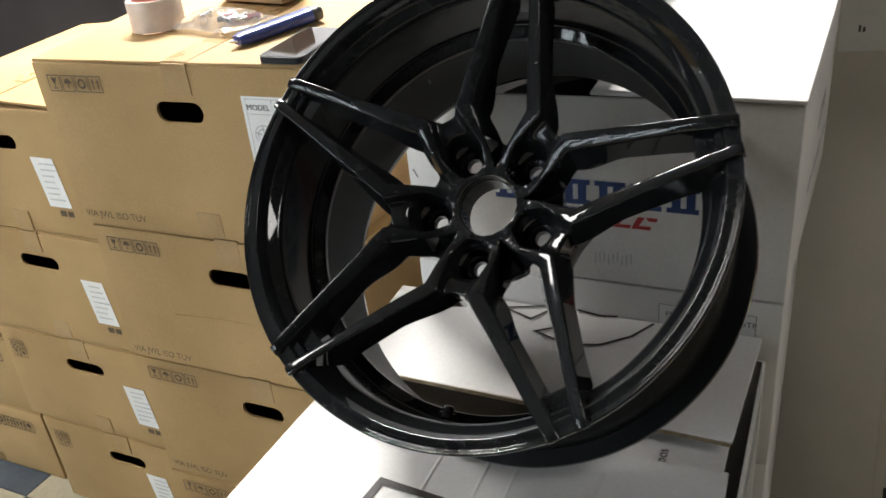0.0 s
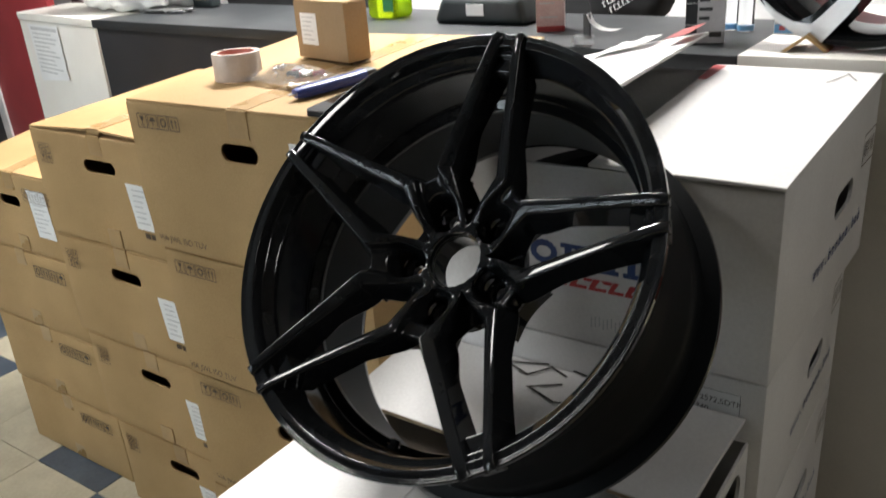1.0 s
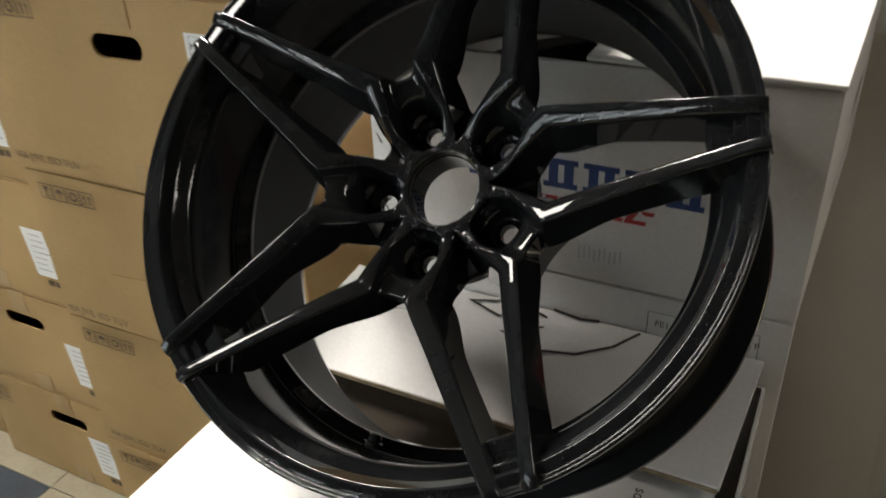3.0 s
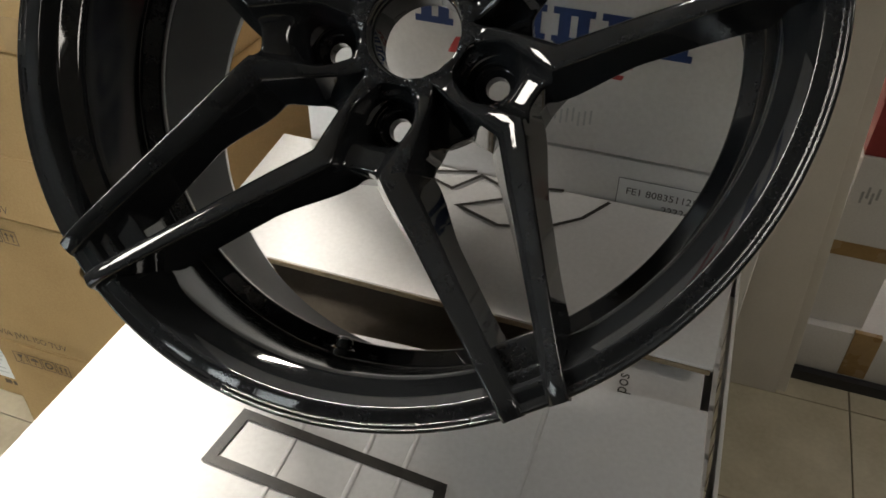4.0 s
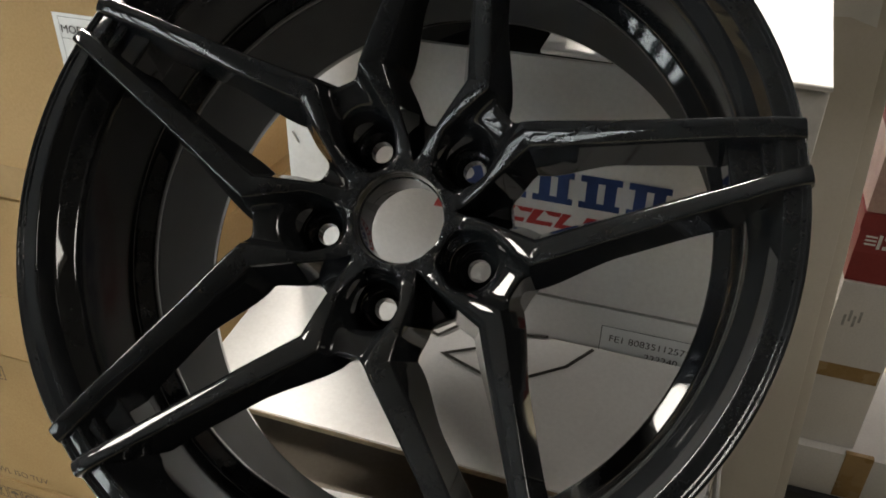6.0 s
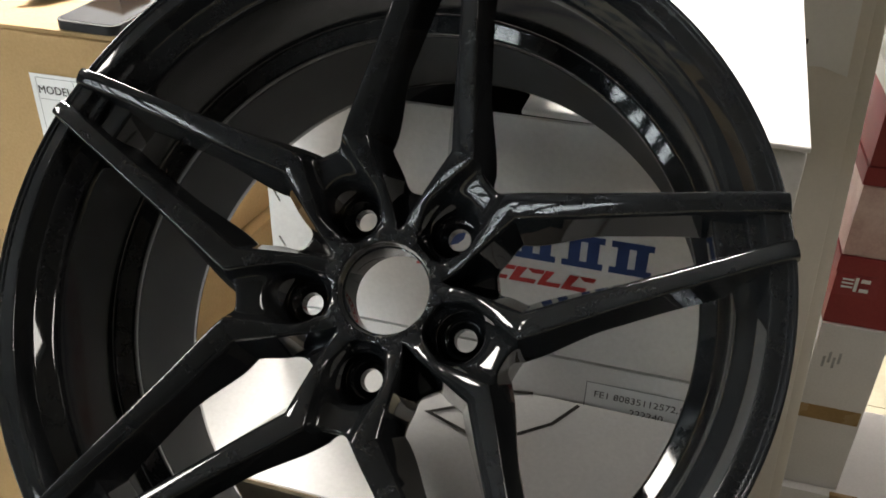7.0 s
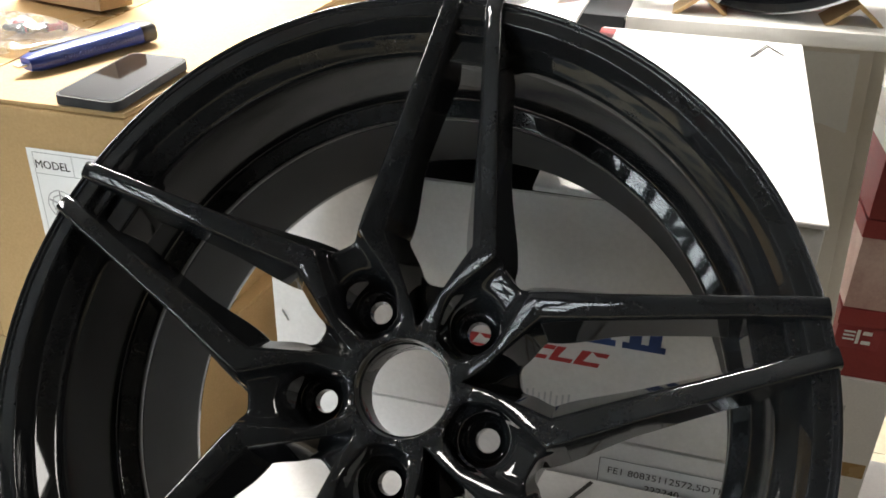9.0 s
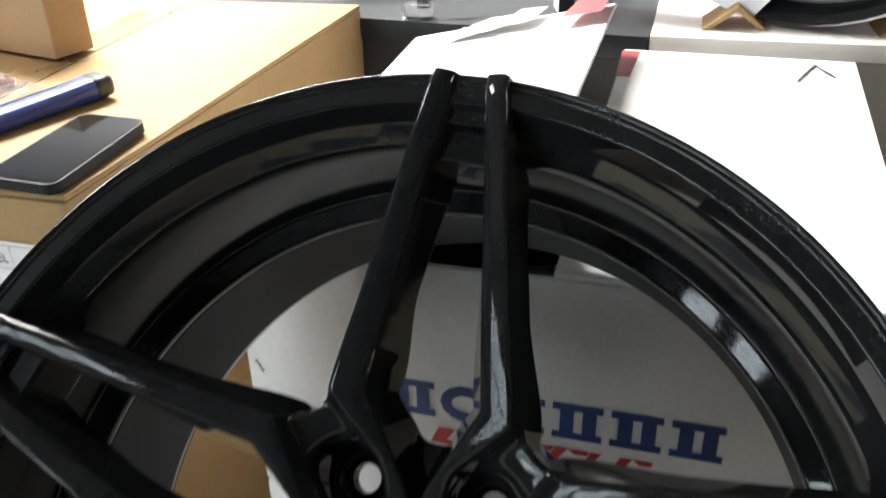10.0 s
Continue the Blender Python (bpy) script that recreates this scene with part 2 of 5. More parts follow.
def plate(outer, holes, lo, hi, to3d, bm=None, chamfer=0.0):
    """A flat shape with holes, from lo to hi along its third axis; to3d places a point (a, b, c)."""
    out = bm or bmesh.new()
    loops = [outer] + list(holes)
    for level, flip in ((lo, 1), (hi, 0)):
        edges = []
        for loop in loops:
            vs = [out.verts.new(to3d(a, b, level)) for a, b in loop]
            edges += [out.edges.new((vs[i], vs[(i + 1) % len(vs)])) for i in range(len(vs))]
        bmesh.ops.triangle_fill(out, use_beauty=True, use_dissolve=False, edges=edges)
    for loop in loops:
        n = len(loop)
        a = [to3d(x, y, lo) for x, y in loop]
        b = [to3d(x, y, hi) for x, y in loop]
        va, vb = [out.verts.new(p) for p in a], [out.verts.new(p) for p in b]
        for i in range(n):
            j = (i + 1) % n
            out.faces.new((va[i], va[j], vb[j], vb[i]))
    bmesh.ops.remove_doubles(out, verts=out.verts, dist=1e-6)
    return out


def stadium(x, y, w, h, n=8):
    r = h / 2
    right = [(x + w / 2 - r + r * math.sin(math.pi * i / n), y - r * math.cos(math.pi * i / n)) for i in range(n + 1)]
    left = [(x - w / 2 + r - r * math.sin(math.pi * i / n), y + r * math.cos(math.pi * i / n)) for i in range(n + 1)]
    return right + left


def face_frame(origin, right, up):
    right, up = Vector(right).normalized(), Vector(up).normalized()
    out = right.cross(up)
    m = Matrix((right, up, out)).transposed().to_4x4()
    m.translation = Vector(origin)
    return m


def text_bm(words, size, m, align="LEFT", shear=0.0, bm=None):
    cu = bpy.data.curves.new("words", "FONT")
    cu.body, cu.size, cu.align_x, cu.shear, cu.resolution_u = words, size, align, shear, 3
    ob = bpy.data.objects.new("words", cu)
    scene.collection.objects.link(ob)
    me = bpy.data.meshes.new_from_object(ob.evaluated_get(bpy.context.evaluated_depsgraph_get()))
    bpy.data.objects.remove(ob)
    bpy.data.curves.remove(cu)
    tmp = bmesh.new()
    tmp.from_mesh(me)
    bpy.data.meshes.remove(me)
    tmp.transform(m)
    out = bm or bmesh.new()
    me = bpy.data.meshes.new("tmp")
    tmp.to_mesh(me)
    tmp.free()
    out.from_mesh(me)
    bpy.data.meshes.remove(me)
    return out


def flat(points, m, bm=None):
    """A flat patch of (a, b) points on the face m."""
    out = bm or bmesh.new()
    out.faces.new([out.verts.new(m @ Vector((a, b, 0))) for a, b in points])
    return out


def ribbon(points, width, m, bm=None, closed=False):
    """A drawn stroke along (a, b) points on the face m."""
    out = bm or bmesh.new()
    pts = [Vector(p) for p in points]
    n = len(pts)
    rows = []
    for i, p in enumerate(pts):
        a = pts[(i - 1) % n] if closed or i else p
        b = pts[(i + 1) % n] if closed or i < n - 1 else p
        d1, d2 = (p - a), (b - p)
        d = (d1.normalized() if d1.length else Vector((0, 0))) + (d2.normalized() if d2.length else Vector((0, 0)))
        d.normalize()
        side = Vector((-d.y, d.x))
        turn = d1.normalized().dot(d) if d1.length else (d2.normalized().dot(d) if d2.length else 1)
        w = width / 2 / max(turn, 0.45)
        rows.append((out.verts.new(m @ Vector((*(p + side * w), 0))), out.verts.new(m @ Vector((*(p - side * w), 0)))))
    for i in range(n if closed else n - 1):
        j = (i + 1) % n
        out.faces.new((rows[i][0], rows[i][1], rows[j][1], rows[j][0]))
    return out


def bars(rows, m, bm=None):
    """Lines of unreadable print: (a, b, length, height)."""
    out = bm or bmesh.new()
    for a, b, w, h in rows:
        flat([(a, b), (a + w, b), (a + w, b + h), (a, b + h)], m, out)
    return out


# ---- the room ----
def slab(name, lo, hi, material, label, category):
    ob = part(name, block(lo, hi, 0), material)
    return tagged(ob, label, category, "", "structure")


slab("wall_north", (-5.2, 2.6, 0), (3.2, 2.72, 2.9), WALL_PAINT, "plain white painted wall behind the counter", "wall")
WIN = (-4.1, -1.1, 0.95, 2.45)  # the shop window: from x, to x, sill, head
south = plate([(-5.2, 0), (3.2, 0), (3.2, 2.9), (-5.2, 2.9)], [[(WIN[0], WIN[2]), (WIN[1], WIN[2]), (WIN[1], WIN[3]), (WIN[0], WIN[3])]], -3.2, -3.08, lambda a, b, c: Vector((a, c, b)))
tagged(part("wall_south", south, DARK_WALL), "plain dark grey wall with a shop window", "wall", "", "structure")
# the window's lights: from x, to x, from z, to z
LIGHTS = [(WIN[0] + 0.07 + 0.365 * k, WIN[0] + 0.33 + 0.365 * k, z0, z1) for k in range(8) for z0, z1 in ((1.00, 1.30), (1.37, 1.83), (1.90, 2.40))]
window = tagged(new("window_1"), "wide shop window with a dark frame", "window", "", "structure")
frame_bm = plate([(WIN[0], WIN[2]), (WIN[1], WIN[2]), (WIN[1], WIN[3]), (WIN[0], WIN[3])],
                 [[(x0, z0), (x1, z0), (x1, z1), (x0, z1)] for x0, x1, z0, z1 in LIGHTS], -3.155, -3.085, lambda a, b, c: Vector((a, c, b)))
part("window_frame", frame_bm, DARK_PLASTIC, window)
for x0, x1, z0, z1 in LIGHTS:
    pane = part("pane", block((x0, -3.123, z0), (x1, -3.117, z1), 0), PANE, window)
    pane.visible_shadow = False
yard = part("backdrop", block((-9.0, -7.0, -1.0), (4.0, -6.95, 6.0), 0), YARD)
tagged(yard, "trees and pale sky beyond the shop window", "backdrop", "", "structure")
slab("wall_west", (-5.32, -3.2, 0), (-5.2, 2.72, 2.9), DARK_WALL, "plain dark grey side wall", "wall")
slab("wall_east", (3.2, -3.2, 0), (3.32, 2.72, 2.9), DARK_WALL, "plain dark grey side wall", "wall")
slab("ceiling", (-5.32, -3.2, 2.9), (3.32, 2.72, 3.0), CEILING_PAINT, "flat dark grey ceiling over the shop", "ceiling")
floor = slab("floor", (-5.32, -3.2, -0.1), (3.32, 2.72, -0.006), GROUT, "floor of cream tiles with diagonal rows of slate ones", "floor")


# ---- the wheel ----
AXLE = 84.78  # turn of the first spoke pair, in degrees
wheel = thing("alloy_wheel", (-0.0008, 0.0039, 1.1617), "gloss black alloy wheel with five double spokes, leaning back", "wheel rim",
              turn=[radians(a) for a in (-42.25, -2.17, 2.02)])

def crisp(ob):
    """Flat faces stay flat, their rounded edges take the turn of the light."""
    soft = ob.modifiers.new("face_normals", "WEIGHTED_NORMAL")
    soft.keep_sharp, soft.weight = True, 60


# the barrel: (radius, depth), from the front lip inwards and back round the outside
def arc(r, y, size, start, end, n=7):
    """Points round a corner: middle, radius, and the angles, 0 towards the front, 90 outwards."""
    return [(r + size * math.sin(radians(start + (end - start) * i / (n - 1))), y - size * math.cos(radians(start + (end - start) * i / (n - 1)))) for i in range(n)]


RIM = [(0.2448, -0.0560)] + arc(0.2434, -0.0615, 0.0014, 90, 0) + arc(0.2433, -0.0620, 0.0009, 0, -70, 6) + [(0.2419, -0.0619), (0.2413, -0.0619)] + arc(
       0.2407, -0.0609, 0.0010, 0, -70, 6) + [(0.2392, -0.0609), (0.2384, -0.0610), (0.2334, -0.0613)] + arc(0.2322, -0.0593, 0.0020, 0, -67, 7) + [
       (0.2266, -0.0500), (0.2256, -0.0468), (0.2186, -0.0396), (0.2162, -0.0362), (0.2154, -0.0300), (0.2150, -0.0100), (0.2150, 0.0120),
       (0.2149, 0.0230), (0.2143, 0.0256), (0.2128, 0.0272), (0.2046, 0.0320), (0.2034, 0.0332), (0.2030, 0.0350), (0.2032, 0.0380), (0.2046, 0.0420), (0.2072, 0.0600), (0.2102, 0.0900), (0.2140, 0.1250),
       (0.2172, 0.1500), (0.2192, 0.1600), (0.2228, 0.1665), (0.2285, 0.1692), (0.2430, 0.1705), (0.2488, 0.1690), (0.2498, 0.1650), (0.2484, 0.1605),
       (0.2400, 0.1580), (0.2310, 0.1560), (0.2290, 0.1500), (0.2285, 0.1250), (0.2250, 0.1180), (0.2185, 0.1000), (0.2145, 0.0880), (0.2120, 0.0780),
       (0.2098, 0.0450), (0.2120, 0.0360), (0.2184, 0.0280), (0.2186, -0.0040), (0.2205, -0.0120), (0.2300, -0.0180), (0.2304, -0.0400),
       (0.2325, -0.0490), (0.2420, -0.0530)]
RIM = [(r * 1.005, y) for r, y in RIM]
OUTSIDE = next(i for i, p in enumerate(RIM) if p == (0.2400 * 1.005, 0.1580))
barrel = lathe(RIM, 192, "y", closed=True)
for face in barrel.faces:  # the outside, under the tyre, takes a darkened paint to hold reflections down
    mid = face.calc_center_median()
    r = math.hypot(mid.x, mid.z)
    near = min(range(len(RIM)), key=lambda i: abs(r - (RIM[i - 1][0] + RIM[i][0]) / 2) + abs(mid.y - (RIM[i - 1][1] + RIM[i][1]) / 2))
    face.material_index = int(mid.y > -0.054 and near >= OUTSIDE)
    # middle wall: the damped copy keeps the cartons' reflections dim
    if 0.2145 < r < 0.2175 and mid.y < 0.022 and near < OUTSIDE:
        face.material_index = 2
rim = part("barrel", barrel, [GLOSS_BLACK, DULLED_BLACK, DAMPED_BLACK], wheel, "deep gloss black rim barrel with a stepped lip", 40)
crisp(rim)
# the inside of the rear half is sprayed thinner and stays satin
INSIDE = [(r - 0.0006, y) for r, y in RIM if r < 0.2200 and 0.041 < y < 0.1655][:6]
inside = lathe(INSIDE + [(r + 0.0004, y) for r, y in reversed(INSIDE)], 192, "y", closed=True)
part("barrel_lining", inside, SATIN_BLACK, wheel, "satin black inside of the rear barrel", 26)


def turned(source, name, turn):
    ob = new(name, source.data)
    ob.parent = wheel
    ob.rotation_euler = (0, -radians(turn), 0)
    crisp(ob)
    return ob


def sector(name, bm, angle=30.0):
    """Five alike pieces round the axle."""
    first = part(name, bm, GLOSS_BLACK, wheel, "", angle)
    first.rotation_euler = (0, -radians(AXLE), 0)
    crisp(first)
    for k in range(1, 5):
        turned(first, name, AXLE - 72 * k)


# the flat bridge between the two arms of a pair
bridge = block((0.2060, -0.0500, -0.0130), (0.2385, -0.0150, 0.0130), 0.003, 3)
block((0.2230, -0.0560, -0.0125), (0.2400, -0.0300, 0.0125), 0.003, 3, bridge)
sector("spoke_bridge", bridge, 44)

# the five spoke pairs with their share of the hub: one solid, described by how far a point lies outside it
INNER = [(0.2464, 0.0069), (0.2400, 0.0075), (0.2250, 0.0098), (0.2050, 0.0130), (0.1700, 0.0180), (0.1300, 0.0236), (0.0965, 0.0288), (0.0932, 0.0292),
         (0.0880, 0.0262), (0.0687, 0.0148), (0.0540, 0.0064), (0.0440, 0.0022), (0.0330, 0.0010)]
OUTER = [(0.0320, 0.0110), (0.0405, 0.0126), (0.0460, 0.0148), (0.0605, 0.0200), (0.0730, 0.0300), (0.0862, 0.0430), (0.0892, 0.0453), (0.1000, 0.0438),
         (0.1090, 0.0421), (0.1370, 0.0366), (0.1670, 0.0313), (0.1828, 0.0286), (0.2100, 0.0241), (0.2250, 0.0216), (0.2400, 0.0192), (0.2464, 0.0184)]
CROWN = [(0.028, -0.0030), (0.0365, -0.0034), (0.044, -0.0054), (0.055, -0.0108), (0.070, -0.0196), (0.085, -0.0280), (0.0985, -0.0340), (0.110, -0.0375),
         (0.133, -0.0434), (0.172, -0.0530), (0.206, -0.0605), (0.228, -0.0646), (0.240, -0.0658), (0.2490, -0.0640)]
RAMP = [(0.030, 0.0060), (0.056, 0.0040), (0.066, 0.0010), (0.074, -0.0080), (0.082, -0.0160), (0.090, -0.0205), (0.098, -0.0235), (0.110, -0.0250)]
LUG, LUG_POCKET, LUG_HOLE, BORE = 0.0598, 0.0176, 0.0078, 0.0305


def eased(x, table):
    """A smooth curve through the points of a table."""
    px, py = np.array([p[0] for p in table]), np.array([p[1] for p in table])
    slope = np.gradient(py, px)
    i = np.clip(np.searchsorted(px, x) - 1, 0, len(px) - 2)
    h = px[i + 1] - px[i]
    t = np.clip((x - px[i]) / h, 0, 1)
    return (py[i] * (1 + 2 * t) * (1 - t) ** 2 + slope[i] * h * t * (1 - t) ** 2 + py[i + 1] * t * t * (3 - 2 * t) + slope[i + 1] * h * t * t * (t - 1))


def to_line(u, v, line):
    """Distance to a broken line."""
    best = np.full(u.shape, 1.0)
    for (ax, ay), (bx, by) in zip(line, line[1:]):
        dx, dy = bx - ax, by - ay
        t = np.clip(((u - ax) * dx + (v - ay) * dy) / (dx * dx + dy * dy), 0, 1)
        best = np.minimum(best, np.hypot(u - ax - t * dx, v - ay - t * dy))
    return best


def within(u, v, loop):
    inside = np.zeros(u.shape, bool)
    for (ax, ay), (bx, by) in zip(loop, loop[1:] + loop[:1]):
        if ay != by:
            inside ^= ((ay > v) != (by > v)) & (u < (bx - ax) * (v - ay) / (by - ay) + ax)
    return inside


def both(a, b, soft):
    """Where two solids overlap, the edge rounded."""
    h = np.maximum(soft - np.abs(a - b), 0) / soft
    return np.maximum(a, b) + h * h * soft / 4


def either(a, b, soft):
    return -both(-a, -b, soft)


def step(x, lo, hi):
    t = np.clip((x - lo) / (hi - lo), 0, 1)
    return t * t * (3 - 2 * t)


def star_plan(r, phi):
    """What depends on the plan alone, phi counted from the middle of a pair, 0 to 36 degrees."""
    phi = np.abs(phi)
    phi = np.where(phi > math.radians(36), math.radians(72) - phi, phi)
    u, v = r * np.cos(phi), r * np.sin(phi)
    s_in, s_out = to_line(u, v, INNER), to_line(u, v, OUTER)
    side = np.minimum(s_in, s_out)
    side = np.where(within(u, v, INNER + OUTER), -side, side)
    across = np.where(side < 0, s_in / (s_in + s_out + 1e-9), np.where(s_in < s_out, 0.0, 1.0))
    crown = eased(r, CROWN) - 0.0017 * (2 * across - 1) * step(r, 0.06, 0.09) - 0.0013 * (1 - (2 * across - 1) ** 2) * step(r, 0.030, 0.050)
    under = 0.026 - 0.026 * step(r, 0.066, 0.098) - 0.018 * step(r, 0.096, 0.150) - 0.038 * step(r, 0.210, 0.231)
    draft = 0.31 - 0.19 * step(r, 0.098, 0.200) - 0.19 * step(0.090 - r, 0.0, 0.03)
    theta = math.radians(36) - phi
    lug = np.hypot(r * np.cos(theta) - LUG, r * np.sin(theta))
    edge = r - 0.0968 - 0.0028 * (theta / math.radians(9)) ** 2
    beyond = np.clip(s_out - s_in, -0.02, 0.02)
    return side, crown, under, draft, lug, edge, beyond, eased(r, RAMP), r


def star_solid(plan, y):
    side, crown, under, draft, lug, edge, beyond, ramp, r = plan
    arms = both(side - draft * (y - crown), crown - y, 0.0024)
    arms = both(arms, y - under, 0.0030)
    pocket = both(both(both(edge - 0.05 * (y - ramp), ramp - y, 0.0040), y - 0.033, 0.002), beyond, 0.002)
    pad = both(both(r - 0.0735, 0.017 - y, 0.003), y - 0.035, 0.003)
    ring = both(both(r - 0.0368, -0.0034 - y, 0.0018), y - 0.032, 0.002)
    solid = either(either(arms, ring, 0.0110), either(pocket, pad, 0.006), 0.0060)
    solid = both(solid, -both(lug - LUG_POCKET + 0.10 * y, y - 0.0225, 0.006), 0.0040)
    solid = both(solid, LUG_HOLE + 0.0035 * step(y, 0.0255, 0.0220) - lug, 0.001)
    return both(solid, BORE + 0.0012 * step(y, 0.004, -0.002) - r, 0.0014)


def spoke_sector():
    """The surface of one sector of the star, drawn cell by cell, with its own smooth normals."""
    dp, dr, dy = math.radians(0.25), 0.0010, 0.0010
    phi = (np.arange(-1, 145) + 0.5) * dp
    r = np.arange(0.0265, 0.2495, dr)
    y = np.arange(-0.0700, 0.0365, dy)
    R, P = np.meshgrid(r, phi, indexing="ij")
    plan = [c[:, :, None] for c in star_plan(R, P)]
    f = star_solid(plan, y[None, None, :])
    inside = f < 0
    n = [s - 1 for s in f.shape]
    count = np.zeros(n, np.int8)
    corners = [(a, b, c) for a in (0, 1) for b in (0, 1) for c in (0, 1)]
    for a, b, c in corners:
        count += inside[a:a + n[0], b:b + n[1], c:c + n[2]]
    cells = np.argwhere((count > 0) & (count < 8))
    index = np.full(n, -1, np.int64)
    index[tuple(cells.T)] = np.arange(len(cells))
    total, weight = np.zeros((len(cells), 3)), np.zeros(len(cells))
    for p in corners:
        for axis in range(3):
            if p[axis]:
                continue
            q = list(p)
            q[axis] = 1
            fa, fb = f[tuple((cells + p).T)], f[tuple((cells + q).T)]
            cross = (fa < 0) != (fb < 0)
            t = np.where(cross, fa / np.where(cross, fa - fb, 1), 0)
            where = np.array(p, float)[None, :].repeat(len(cells), 0)
            where[:, axis] += t
            total += where * cross[:, None]
            weight += cross
    place = cells + total / weight[:, None]
    pr, pp, py = r[0] + place[:, 0] * dr, phi[0] + place[:, 1] * dp, y[0] + place[:, 2] * dy
    first, last = cells[:, 1] == 0, cells[:, 1] == n[1] - 1
    for k in range(5):  # draw the points onto the true surface; the last round only reads the slope
        e = 1e-5
        at = lambda a, b, c: star_solid(star_plan(a, b), c)
        f0 = at(pr, pp, py)
        gr, gy = (at(pr + e, pp, py) - f0) / e, (at(pr, pp, py + e) - f0) / e
        gp = (at(pr, pp + e / pr, py) - f0) / e
        gp = np.where(first | last, 0, gp)
        size = gr * gr + gp * gp + gy * gy + 1e-6
        if k < 4:
            move = np.clip(f0 / size, -0.0006, 0.0006)
            pr, pp, py = pr - move * gr, pp - move * gp / pr, py - move * gy
            pp = np.where(first, 0.0, np.where(last, math.radians(36), pp))
    faces = []
    for axis in range(3):
        o1, o2 = [k for k in range(3) if k != axis]
        lo = [slice(None)] * 3
        hi = [slice(None)] * 3
        lo[axis], hi[axis] = slice(0, -1), slice(1, None)
        change = inside[tuple(lo)] != inside[tuple(hi)]
        e = np.argwhere(change)
        e = e[(e[:, o1] > 0) & (e[:, o1] < n[o1]) & (e[:, o2] > 0) & (e[:, o2] < n[o2])]
        quad = []
        for d1, d2 in ((1, 1), (0, 1), (0, 0), (1, 0)):
            c = e.copy()
            c[:, o1] -= d1
            c[:, o2] -= d2
            quad.append(index[tuple(c.T)])
        quad = np.stack(quad, 1)
        flip = inside[tuple(e.T)] != (axis == 1)
        quad[flip] = quad[flip][:, ::-1]
        faces.append(quad)
    faces = np.concatenate(faces)
    faces = faces[(faces >= 0).all(1)]
    length = np.sqrt(gr * gr + gp * gp + gy * gy + 1e-12)
    c, s = np.cos(pp), np.sin(pp)
    points = np.stack([pr * c, py, pr * s], 1)
    normals = np.stack([gr * c - gp * s, gy, gr * s + gp * c], 1) / length[:, None]
    # the other half of the pair mirrors it
    other = np.arange(len(points)) + len(points)
    other[first] = np.arange(len(points))[first]
    used = np.unique(other[~first])
    renumber = np.arange(2 * len(points))
    renumber[used] = len(points) + np.arange(len(used))
    twin = points[~first] * (1, 1, -1), normals[~first] * (1, 1, -1)
    faces = np.concatenate([faces, renumber[other[faces]][:, ::-1]])
    return np.concatenate([points, twin[0]]), np.concatenate([normals, twin[1]]), faces


points, normals, faces = spoke_sector()
me = bpy.data.meshes.new("double_spoke")
me.from_pydata(points.tolist(), [], faces.tolist())
me.polygons.foreach_set("use_smooth", [True] * len(me.polygons))
me.update()
me.normals_split_custom_set_from_vertices(normals.tolist())
me.materials.append(GLOSS_BLACK)
for k in range(5):
    pair = new("double_spoke", me)
    pair.parent = wheel
    pair.rotation_euler = (0, -radians(AXLE - 72 * k), 0)


ring = lathe([(0.0301, 0.030), (0.0293, 0.0065), (0.0295, 0.0050), (0.0311, 0.0045), (0.0317, -0.0020), (0.0323, -0.0034), (0.0332, -0.0037),
              (0.0342, -0.0030), (0.0345, 0.010), (0.0345, 0.030)], 96, "y", closed=True)
part("centre_ring", ring, GLOSS_BLACK, wheel, "black ring round the open centre bore", 28)

# valve hole plug in the barrel
valve = lathe([(0.0, -0.0050), (0.0030, -0.0048), (0.0052, -0.0036), (0.0060, -0.0015), (0.0062, 0.0020), (0.0078, 0.0028), (0.0080, 0.0070)], 32, "z")
va = radians(AXLE - 144 - 33)
out = Vector((math.cos(va), 0, math.sin(va)))
valve.transform(Matrix.Translation(out * 0.2048 + Vector((0, 0.002, 0))) @ out.to_track_quat("Z", "Y").to_matrix().to_4x4())
part("valve_stem", valve, GLOSS_BLACK, wheel, "small black valve fitting", 30)


# ---- cartons ----
class Quad:
    """A box's plan: front left, front right, back right, back left; a runs along the front, b into the depth, from 0 to their lengths."""

    def __init__(self, fl, fr, br, bl, rise=(0, 1, 0.0)):
        self.rise = rise  # the top's climb towards the back: from height, to height, metres
        self.c = [Vector(p) for p in (fl, fr, br, bl)]
        self.w = (self.c[1] - self.c[0]).length
        self.d = ((self.c[3] - self.c[0]).length + (self.c[2] - self.c[1]).length) / 2

    def __call__(self, p):
        s, t = p[0] / self.w, p[1] / self.d
        xy = (self.c[0] * (1 - s) + self.c[1] * s) * (1 - t) + (self.c[3] * (1 - s) + self.c[2] * s) * t
        lo, hi, climb = self.rise
        return Vector((xy.x, xy.y, p[2] + climb * min(1.0, max(0.0, t * 1.4)) * min(1.0, max(0.0, (p[2] - lo) / (hi - lo)))))


def mapped(bm, q):
    for v in bm.verts:
        v.co = q(v.co)
    return bm


def straight(x0, x1, y0, y1):
    return Quad((x0, y0), (x1, y0), (x1, y1), (x0, y1))


